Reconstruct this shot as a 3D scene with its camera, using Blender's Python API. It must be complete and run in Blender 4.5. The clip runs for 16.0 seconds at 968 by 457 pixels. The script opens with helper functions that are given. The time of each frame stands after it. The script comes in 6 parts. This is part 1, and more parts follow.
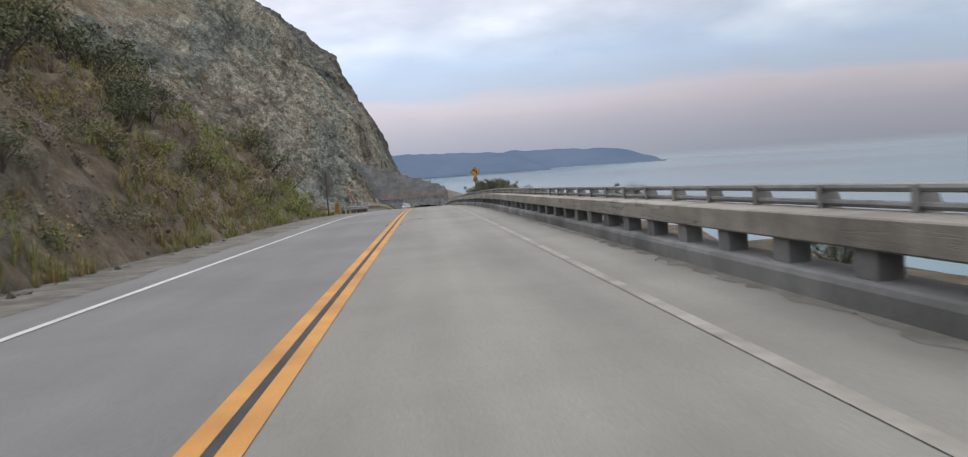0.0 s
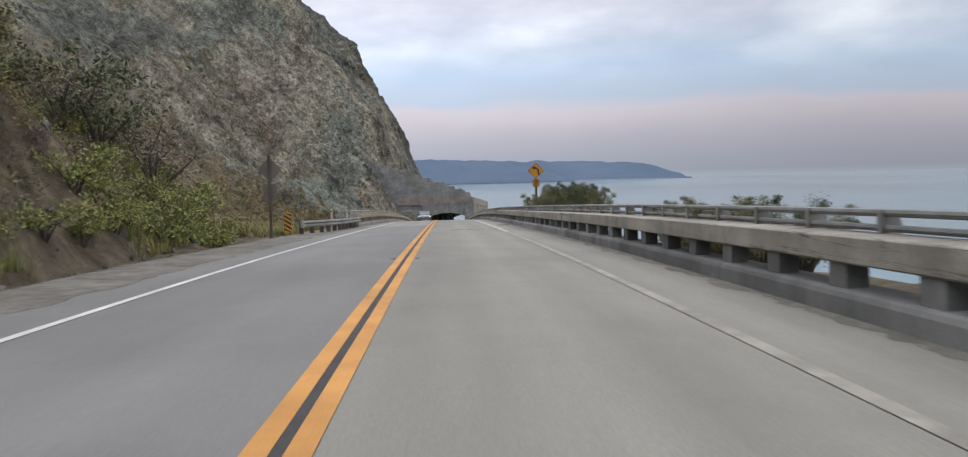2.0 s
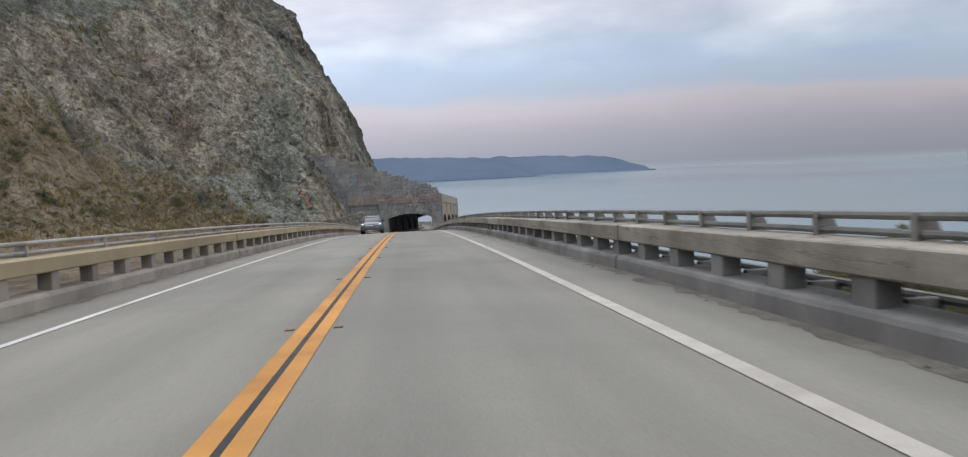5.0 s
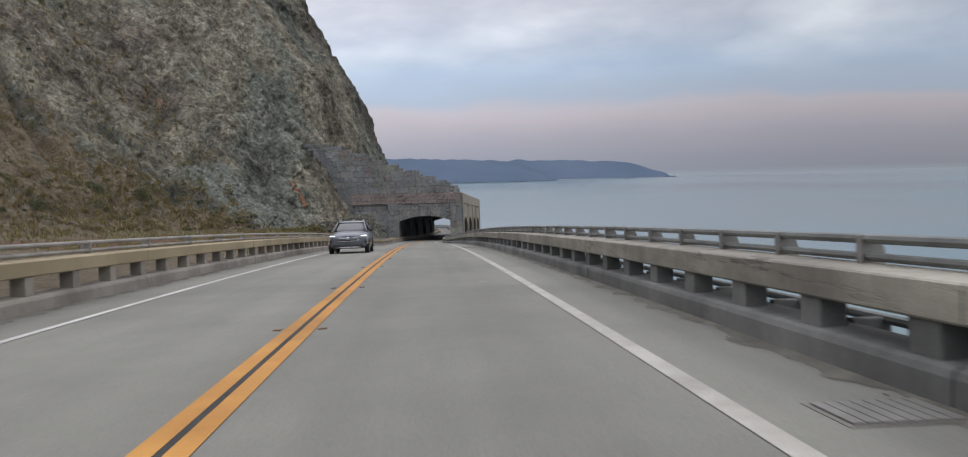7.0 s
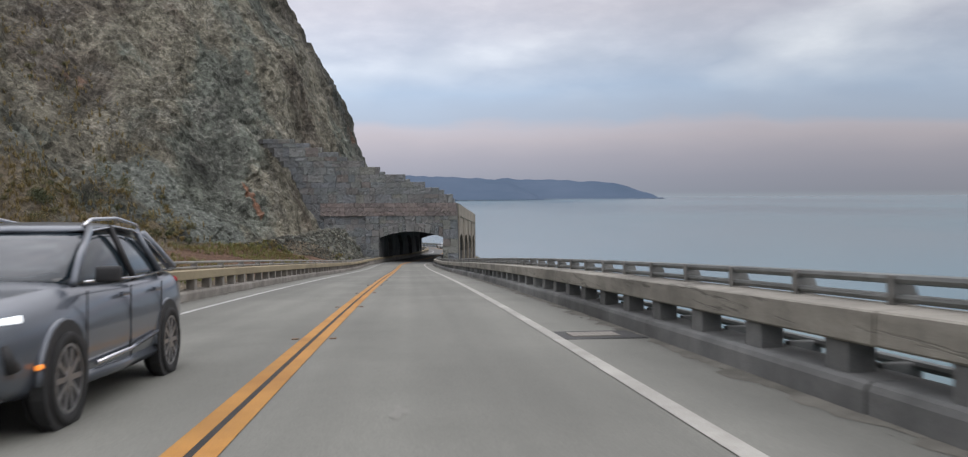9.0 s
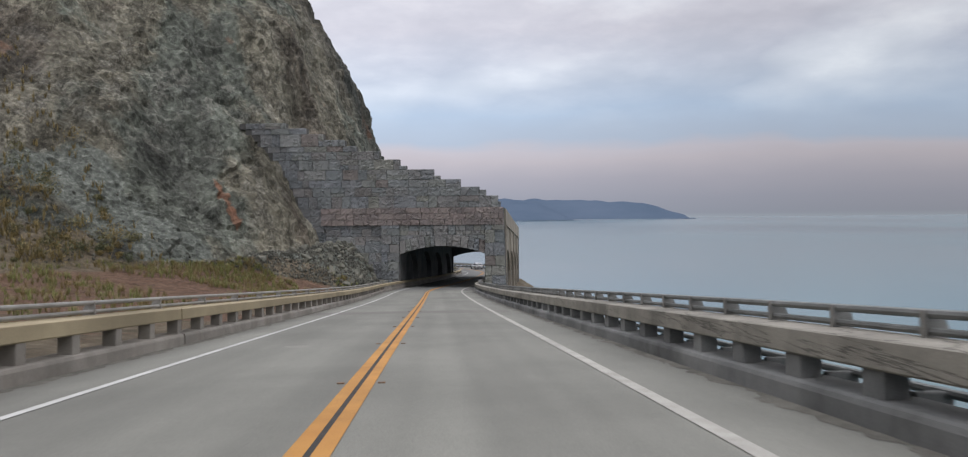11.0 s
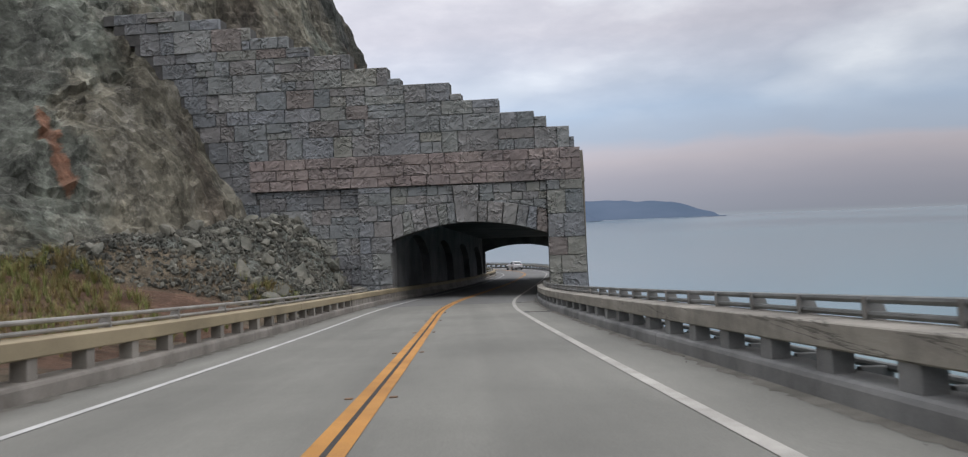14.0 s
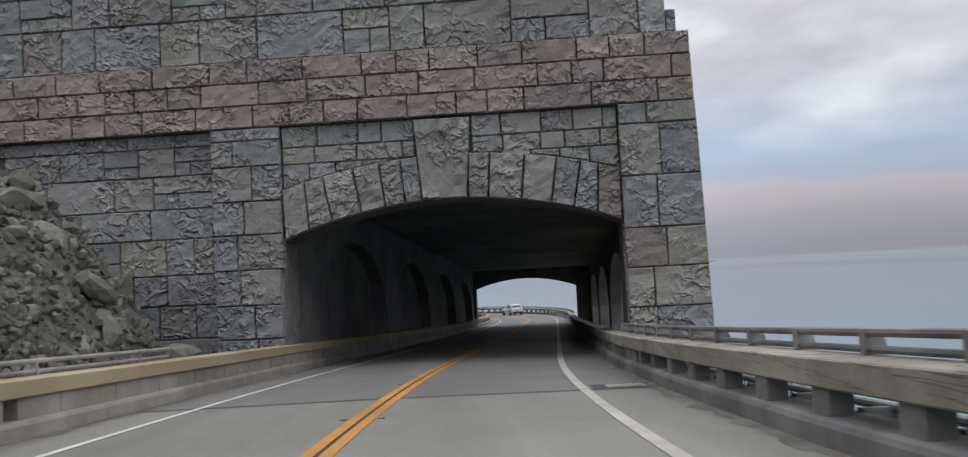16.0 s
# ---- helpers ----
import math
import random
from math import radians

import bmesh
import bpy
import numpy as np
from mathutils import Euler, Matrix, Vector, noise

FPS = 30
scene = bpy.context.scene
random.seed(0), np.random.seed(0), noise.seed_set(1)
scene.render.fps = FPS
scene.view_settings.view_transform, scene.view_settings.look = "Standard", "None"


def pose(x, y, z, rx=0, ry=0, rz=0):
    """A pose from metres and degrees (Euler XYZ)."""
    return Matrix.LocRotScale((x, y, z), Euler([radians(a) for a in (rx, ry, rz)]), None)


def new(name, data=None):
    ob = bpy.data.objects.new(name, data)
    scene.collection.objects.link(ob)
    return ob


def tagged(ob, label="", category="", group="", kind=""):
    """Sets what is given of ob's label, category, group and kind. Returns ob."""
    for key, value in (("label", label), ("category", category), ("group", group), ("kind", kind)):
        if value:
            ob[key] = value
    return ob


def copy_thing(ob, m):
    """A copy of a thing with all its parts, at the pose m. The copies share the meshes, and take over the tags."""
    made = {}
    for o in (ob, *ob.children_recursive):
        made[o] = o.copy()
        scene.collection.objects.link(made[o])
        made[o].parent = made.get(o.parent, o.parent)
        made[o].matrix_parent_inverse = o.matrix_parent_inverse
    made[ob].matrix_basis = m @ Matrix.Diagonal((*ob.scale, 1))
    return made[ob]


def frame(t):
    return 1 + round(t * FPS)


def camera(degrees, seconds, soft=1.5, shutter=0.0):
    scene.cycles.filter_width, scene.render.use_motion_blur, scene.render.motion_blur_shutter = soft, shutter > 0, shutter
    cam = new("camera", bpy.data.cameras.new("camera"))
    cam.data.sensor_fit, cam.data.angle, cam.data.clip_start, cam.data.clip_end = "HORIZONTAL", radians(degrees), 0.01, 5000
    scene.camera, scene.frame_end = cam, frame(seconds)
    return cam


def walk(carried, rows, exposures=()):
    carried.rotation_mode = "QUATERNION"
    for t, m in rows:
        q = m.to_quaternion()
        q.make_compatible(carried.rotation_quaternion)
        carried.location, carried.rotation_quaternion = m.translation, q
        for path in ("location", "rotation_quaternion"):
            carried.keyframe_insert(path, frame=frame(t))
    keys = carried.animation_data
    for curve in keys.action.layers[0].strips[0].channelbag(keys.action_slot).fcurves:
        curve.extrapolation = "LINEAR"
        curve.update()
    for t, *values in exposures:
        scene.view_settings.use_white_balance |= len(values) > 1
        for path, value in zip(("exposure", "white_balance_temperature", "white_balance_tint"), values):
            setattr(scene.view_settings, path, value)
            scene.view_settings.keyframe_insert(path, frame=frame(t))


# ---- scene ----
cam = camera(58.11, 16.0, 1.2, 0.14)
# seconds, x, y, z, yaw, pitch, roll
ROWS = [
    (0.0, 1.212, -0.229, 1.305, -4.109, -4.109, 4.15), (0.5, 1.118, 8.609, 1.138, -4.227, -4.121, 3.617),
    (1.0, 0.984, 17.374, 0.972, -3.986, -3.942, 1.59), (1.5, 0.886, 26.144, 0.759, -3.044, -3.913, 1.212),
    (2.0, 0.885, 35.201, 0.541, -2.642, -3.487, 1.456), (2.5, 0.79, 44.376, 0.336, -2.987, -3.607, 2.886),
    (3.0, 0.818, 53.144, 0.094, -3.392, -3.795, 3.094), (3.5, 0.976, 61.683, -0.168, -4.368, -3.719, 3.42),
    (4.0, 0.996, 70.064, -0.468, -5.116, -3.71, 2.982), (4.5, 1.035, 78.085, -0.767, -5.285, -3.797, 2.99),
    (7.0, 1.531, 121.265, -2.491, -4.015, -3.508, 1.541), (7.5, 1.608, 129.822, -2.895, -4.166, -3.738, 1.587),
    (8.0, 1.61, 138.712, -3.344, -4.392, -3.703, 1.68), (8.5, 1.584, 147.819, -3.84, -4.61, -3.439, 1.442),
    (9.0, 1.396, 157.105, -4.376, -4.916, -2.305, 0.366), (11.5, 1.021, 204.103, -7.581, -2.591, -0.825, 1.018),
    (12.0, 1.103, 212.385, -8.244, -2.066, -0.763, 1.481), (12.5, 1.14, 220.454, -8.88, -1.86, -0.786, 1.78),
    (13.0, 1.277, 228.611, -9.5, -1.631, -0.937, 2.184), (13.5, 1.311, 236.747, -10.112, -1.4, -0.827, 2.303),
    (14.0, 1.179, 244.986, -10.714, -1.456, -0.505, 2.294), (14.5, 1.214, 253.299, -11.337, -1.333, 0.375, 2.456),
    (15.0, 1.364, 261.621, -11.94, -1.224, 2.575, 2.968), (15.5, 1.476, 269.644, -12.502, -1.564, 2.878, 2.844),
    (16.0, 1.547, 277.504, -13.052, -2.291, 2.661, 2.979),
]
walk(cam, [(t, pose(x, y, z, 90 + pitch, roll, yaw)) for t, x, y, z, yaw, pitch, roll in ROWS],
     [(0.0, 0.2), (4.5, 0.15), (7.0, -0.08), (9.0, -0.04), (12.5, -0.02), (14.5, 0.0), (16.0, 0.12)])

# ---- light ----
world = bpy.data.worlds.new("sky")
scene.world = world
world.use_nodes = True
wn, wl = world.node_tree.nodes, world.node_tree.links
bg = wn["Background"]


def wnode(kind, **values):
    n = wn.new(kind)
    for k, v in values.items():
        n.inputs[k.replace("_", " ")].default_value = v
    return n


def wramp(stops):
    n = wn.new("ShaderNodeValToRGB")
    while len(n.color_ramp.elements) < len(stops):
        n.color_ramp.elements.new(0.5)
    for e, (p, c) in zip(n.color_ramp.elements, stops):
        e.position, e.color = p, (*c, 1)
    return n


coord = wn.new("ShaderNodeTexCoord")
split = wn.new("ShaderNodeSeparateXYZ")
wl.new(coord.outputs["Generated"], split.inputs[0])
stretch = wn.new("ShaderNodeMapping")
stretch.inputs["Scale"].default_value = (2.2, 2.2, 6.0)
stretch.inputs["Location"].default_value = (0.35, 0.0, 0.2)
wl.new(coord.outputs["Generated"], stretch.inputs["Vector"])
billow = wnode("ShaderNodeTexNoise", Scale=2.1, Detail=6.0, Roughness=0.5)
wl.new(stretch.outputs[0], billow.inputs["Vector"])
lift = wn.new("ShaderNodeMath")
lift.operation = "MULTIPLY_ADD"
lift.inputs[1].default_value, lift.inputs[2].default_value = 0.055, -0.0275
wl.new(billow.outputs["Fac"], lift.inputs[0])
fade = wn.new("ShaderNodeMath")
fade.operation = "MULTIPLY_ADD"
wl.new(lift.outputs[0], fade.inputs[0])
grow = wn.new("ShaderNodeMapRange")
grow.inputs["From Min"].default_value, grow.inputs["From Max"].default_value = 0.0, 0.08
wl.new(split.outputs[2], grow.inputs["Value"])
wl.new(grow.outputs[0], fade.inputs[1])
wl.new(split.outputs[2], fade.inputs[2])
spread = wn.new("ShaderNodeMapRange")
spread.inputs["From Min"].default_value, spread.inputs["From Max"].default_value = -0.05, 0.35
wl.new(fade.outputs[0], spread.inputs["Value"])
band = wramp([
    (0.0, (0.31, 0.38, 0.43)), (0.116, (0.29, 0.33, 0.39)), (0.127, (0.26, 0.285, 0.35)), (0.17, (0.285, 0.3, 0.37)),
    (0.225, (0.35, 0.345, 0.41)), (0.28, (0.455, 0.425, 0.475)), (0.305, (0.475, 0.455, 0.515)), (0.335, (0.39, 0.455, 0.57)), (0.42, (0.41, 0.505, 0.65)),
    (0.5, (0.5, 0.56, 0.67)), (0.65, (0.56, 0.56, 0.63)), (1.0, (0.66, 0.65, 0.69))])
wl.new(spread.outputs[0], band.inputs[0])
gaps = wnode("ShaderNodeTexNoise", Scale=2.6, Detail=3.0, Roughness=0.4)
wl.new(stretch.outputs[0], gaps.inputs["Vector"])
bright = wramp([(0.47, (0, 0, 0)), (0.78, (0.8, 0.8, 0.8))])
wl.new(gaps.outputs["Fac"], bright.inputs[0])
high = wn.new("ShaderNodeMapRange")
high.inputs["From Min"].default_value, high.inputs["From Max"].default_value = 0.09, 0.16
wl.new(split.outputs[2], high.inputs["Value"])
both = wn.new("ShaderNodeMath")
both.operation = "MULTIPLY"
wl.new(bright.outputs[0], both.inputs[0])
wl.new(high.outputs[0], both.inputs[1])
glow = wn.new("ShaderNodeMixRGB")
glow.inputs[2].default_value = (0.88, 0.92, 0.97, 1)
wl.new(both.outputs[0], glow.inputs[0])
wl.new(band.outputs[0], glow.inputs[1])
mottle = wnode("ShaderNodeTexNoise", Scale=4.2, Detail=6.0, Roughness=0.58)
wl.new(stretch.outputs[0], mottle.inputs["Vector"])
cloud = wramp([(0.36, (0.91, 0.915, 0.93)), (0.5, (0.98, 0.98, 0.99)), (0.64, (1.08, 1.075, 1.065))])
wl.new(mottle.outputs["Fac"], cloud.inputs[0])
shade = wn.new("ShaderNodeMixRGB")
shade.blend_type = "MULTIPLY"
wl.new(high.outputs[0], shade.inputs[0])
wl.new(glow.outputs[0], shade.inputs[1])
wl.new(cloud.outputs[0], shade.inputs[2])
sky = wn.new("ShaderNodeTexSky")
sky.sky_type, sky.sun_disc, sky.sun_elevation, sky.sun_rotation = "NISHITA", False, radians(20), radians(70)
thin = wn.new("ShaderNodeMixRGB")
thin.blend_type = "ADD"
thin.inputs[0].default_value = 0.004
wl.new(shade.outputs[0], thin.inputs[1])
wl.new(sky.outputs[0], thin.inputs[2])
zenith = wn.new("ShaderNodeMapRange")
zenith.interpolation_type = "SMOOTHSTEP"
zenith.inputs["From Min"].default_value, zenith.inputs["From Max"].default_value = 0.28, 0.95
zenith.inputs["To Min"].default_value, zenith.inputs["To Max"].default_value = 1.0, 2.5
wl.new(split.outputs[2], zenith.inputs["Value"])
over = wn.new("ShaderNodeMixRGB")
over.blend_type = "MULTIPLY"
over.inputs[0].default_value = 1.0
wl.new(thin.outputs[0], over.inputs[1])
wl.new(zenith.outputs[0], over.inputs[2])
side = wn.new("ShaderNodeMapRange")
side.interpolation_type = "SMOOTHSTEP"
side.inputs["From Min"].default_value, side.inputs["From Max"].default_value = -0.15, 0.6
side.inputs["To Min"].default_value, side.inputs["To Max"].default_value = 1.27, 0.86
wl.new(split.outputs[0], side.inputs["Value"])
even = wn.new("ShaderNodeMixRGB")
even.blend_type = "MULTIPLY"
even.inputs[0].default_value = 1.0
wl.new(over.outputs[0], even.inputs[1])
wl.new(side.outputs[0], even.inputs[2])
wl.new(even.outputs[0], bg.inputs["Color"])
bg.inputs["Strength"].default_value = 1.0
sun_data = bpy.data.lights.new("sun", "SUN")
sun_data.energy, sun_data.angle, sun_data.color = 0.55, radians(40), (1.0, 0.94, 0.9)
sun = new("sun", sun_data)
sun.matrix_world = pose(0, 0, 200, 50, 0, 70)

# ---- plan ----
SEA = -28.0
S_BEND, S_SHED, S_LEFT, S_END = 280.0, 306.0, 384.0, 500.0
CURB, CURB_L = 4.83, 4.75
GRADES = [(-20, -0.0264), (0, -0.02), (20, -0.0215), (40, -0.0222), (60, -0.0341), (80, -0.037), (100, -0.039), (130, -0.0487), (160, -0.0614),
          (190, -0.0733), (220, -0.0771), (250, -0.0741), (280, -0.0641), (310, -0.0529), (340, -0.052), (390, -0.027), (391, -0.02)]


def key(rows, t):
    """Straight steps between (t, value) rows."""
    if t <= rows[0][0]:
        return rows[0][1]
    for (a, x), (b, y) in zip(rows, rows[1:]):
        if t <= b:
            return x + (y - x) * (t - a) / (b - a)
    return rows[-1][1]


def centre_line():
    """The road's axis: stations of arc length, place and heading."""
    rows, x, y, z, a = [], 0.0, -60.0, 1.52, 0.0
    s = y
    while s <= S_END + 2:
        rows.append((s, x, y, z, a))
        slope = key(GRADES, s + 0.5)
        turn = 0.0 if s < S_BEND else (-1 / 217 if s < S_SHED else (0.0 if s < S_LEFT else 1 / 62))
        x, y, z, a, s = x - math.sin(a), y + math.cos(a), z + slope, a + turn, s + 1.0
    return rows


AXIS = centre_line()


def station(s):
    i = min(max(int(s + 60), 0), len(AXIS) - 2)
    f = s + 60 - i
    p, q = AXIS[i], AXIS[i + 1]
    return [p[k] + (q[k] - p[k]) * f for k in (1, 2, 3, 4)]


def at(s, off=0.0, up=0.0):
    """The place at arc length s, off metres to the right of the axis, up metres over the road there."""
    x, y, z, a = station(s)
    fall = -0.006 * min(abs(off), CURB)
    return Vector((x + off * math.cos(a), y + off * math.sin(a), z + fall + up))


def along(s, off=0.0, up=0.0):
    """A pose on the road, y along it."""
    p, q = at(s - 0.5, off, up), at(s + 0.5, off, up)
    d = q - p
    return Matrix.Translation(at(s, off, up)) @ Euler((math.atan2(d.z, d.xy.length), 0, math.atan2(-d.x, d.y))).to_matrix().to_4x4()


# ---- materials ----
def node_mat(name, rough=0.8, metal=0.0, spec=0.4):
    m = bpy.data.materials.new(name)
    m.use_nodes = True
    b = m.node_tree.nodes["Principled BSDF"]
    b.inputs["Roughness"].default_value, b.inputs["Metallic"].default_value = rough, metal
    b.inputs["Specular IOR Level"].default_value = spec
    return m, m.node_tree.nodes, m.node_tree.links, b


def noise_node(n, l, vector, scale, detail=4.0, rough=0.55, stretch=None):
    t = n.new("ShaderNodeTexNoise")
    t.inputs["Scale"].default_value, t.inputs["Detail"].default_value, t.inputs["Roughness"].default_value = scale, detail, rough
    if stretch:
        mp = n.new("ShaderNodeMapping")
        mp.inputs["Scale"].default_value = stretch
        l.new(vector, mp.inputs["Vector"])
        vector = mp.outputs[0]
    l.new(vector, t.inputs["Vector"])
    return t.outputs["Fac"]


def ramp_node(n, l, fac, stops):
    r = n.new("ShaderNodeValToRGB")
    while len(r.color_ramp.elements) < len(stops):
        r.color_ramp.elements.new(0.5)
    for e, (p, c) in zip(r.color_ramp.elements, stops):
        e.position, e.color = p, (*c, 1) if hasattr(c, "__len__") else (c, c, c, 1)
    l.new(fac, r.inputs[0])
    return r.outputs[0]


def mix_node(n, l, fac, a, b, mode="MIX"):
    m = n.new("ShaderNodeMixRGB")
    m.blend_type = mode
    for k, v in enumerate((fac, a, b)):
        if hasattr(v, "is_output"):
            l.new(v, m.inputs[k])
        elif hasattr(v, "__len__"):
            m.inputs[k].default_value = (*v, 1)
        else:
            m.inputs[k].default_value = v if k == 0 else (v, v, v, 1)
    return m.outputs[0]


def bump_node(n, l, b, height, strength, distance):
    u = n.new("ShaderNodeBump")
    u.inputs["Strength"].default_value, u.inputs["Distance"].default_value = strength, distance
    l.new(height, u.inputs["Height"])
    l.new(u.outputs[0], b.inputs["Normal"])


def grainy(name, low, high, scale=3.0, stain=0.35, rough=0.85, bump=0.4, distance=0.02, stretch=None, metal=0.0, vary=0.0, fine=60.0):
    """A surface whose colour wanders between two tones, with stains, fine grain and relief."""
    m, n, l, b = node_mat(name, rough, metal)
    v = n.new("ShaderNodeNewGeometry").outputs["Position"]
    big = noise_node(n, l, v, scale, 5.0, 0.6, stretch)
    tone = ramp_node(n, l, big, [(0.3, low), (0.7, high)])
    spots = ramp_node(n, l, noise_node(n, l, v, scale * 0.35, 6.0, 0.65), [(0.35, 1 - stain), (0.62, 1.0)])
    tone = mix_node(n, l, 1.0, tone, spots, "MULTIPLY")
    grain = noise_node(n, l, v, fine, 3.0, 0.7)
    tone = mix_node(n, l, 1.0, tone, ramp_node(n, l, grain, [(0.3, 0.8), (0.7, 1.1)]), "MULTIPLY")
    if vary:
        r = n.new("ShaderNodeNewGeometry").outputs["Random Per Island"]
        tone = mix_node(n, l, 1.0, tone, ramp_node(n, l, r, [(0.0, 1 - vary), (0.8, 1.0), (1.0, 1.0 + vary)]), "MULTIPLY")
    l.new(tone, b.inputs["Base Color"])
    bump_node(n, l, b, mix_node(n, l, 0.5, big, grain), bump, distance)
    return m


def road_mat(name, low, high, tracks=0.12):
    """Worn paving: long faint wheel tracks, blotches, fine stone grain and a few cracks."""
    m, n, l, b = node_mat(name, 0.82)
    v = n.new("ShaderNodeNewGeometry").outputs["Position"]
    tone = ramp_node(n, l, noise_node(n, l, v, 0.5, 6.0, 0.62, (1.0, 0.18, 1.0)), [(0.3, low), (0.7, high)])
    wheel = ramp_node(n, l, noise_node(n, l, v, 0.9, 2.0, 0.5, (1.0, 0.004, 0.0)), [(0.35, 1 - tracks), (0.65, 1 + tracks)])
    tone = mix_node(n, l, 1.0, tone, wheel, "MULTIPLY")
    blot = ramp_node(n, l, noise_node(n, l, v, 0.23, 7.0, 0.6), [(0.38, 0.86), (0.55, 1.0)])
    tone = mix_node(n, l, 1.0, tone, blot, "MULTIPLY")
    grain = noise_node(n, l, v, 45.0, 3.0, 0.75)
    tone = mix_node(n, l, 1.0, tone, ramp_node(n, l, grain, [(0.3, 0.78), (0.7, 1.18)]), "MULTIPLY")
    line = ramp_node(n, l, noise_node(n, l, v, 0.6, 8.0, 0.75), [(0.495, 1.0), (0.5, 0.86), (0.505, 1.0)])
    tone = mix_node(n, l, ramp_node(n, l, noise_node(n, l, v, 0.07, 2.0, 0.5), [(0.5, 0.0), (0.62, 1.0)]), tone, mix_node(n, l, 1.0, tone, line, "MULTIPLY"))
    l.new(tone, b.inputs["Base Color"])
    bump_node(n, l, b, grain, 0.25, 0.008)
    return m


def mask_node(n, name):
    a = n.new("ShaderNodeAttribute")
    a.attribute_name = name
    return a.outputs["Fac"]


def add_node(n, l, a, b):
    m = n.new("ShaderNodeMath")
    m.operation = "ADD"
    l.new(a, m.inputs[0])
    l.new(b, m.inputs[1])
    return m.outputs[0]


def beam_mat(name, low, high):
    """Old cast beam: long streaks and cracks along it, stains, worn pale edges."""
    m, n, l, b = node_mat(name, 0.9)
    v = n.new("ShaderNodeNewGeometry").outputs["Position"]
    tone = ramp_node(n, l, noise_node(n, l, v, 0.9, 6.0, 0.65, (1.0, 0.25, 3.0)), [(0.3, low), (0.7, high)])
    tone = mix_node(n, l, 1.0, tone, ramp_node(n, l, noise_node(n, l, v, 0.5, 6.0, 0.7), [(0.35, 0.6), (0.6, 1.08)]), "MULTIPLY")
    crack = ramp_node(n, l, noise_node(n, l, v, 1.1, 5.0, 0.55, (1.0, 0.22, 5.0)), [(0.485, 1.0), (0.497, 0.4), (0.503, 0.4), (0.515, 1.0)])
    where = ramp_node(n, l, noise_node(n, l, v, 0.25, 2.0, 0.5), [(0.42, 0.0), (0.55, 0.9)])
    tone = mix_node(n, l, where, tone, mix_node(n, l, 1.0, tone, crack, "MULTIPLY"))
    grain = noise_node(n, l, v, 50.0, 3.0, 0.7)
    tone = mix_node(n, l, 1.0, tone, ramp_node(n, l, grain, [(0.3, 0.82), (0.7, 1.14)]), "MULTIPLY")
    worn = ramp_node(n, l, n.new("ShaderNodeNewGeometry").outputs["Pointiness"], [(0.52, 1.0), (0.62, 1.3)])
    tone = mix_node(n, l, 1.0, tone, worn, "MULTIPLY")
    l.new(tone, b.inputs["Base Color"])
    bump_node(n, l, b, mix_node(n, l, 0.4, crack, grain), 0.5, 0.02)
    return m


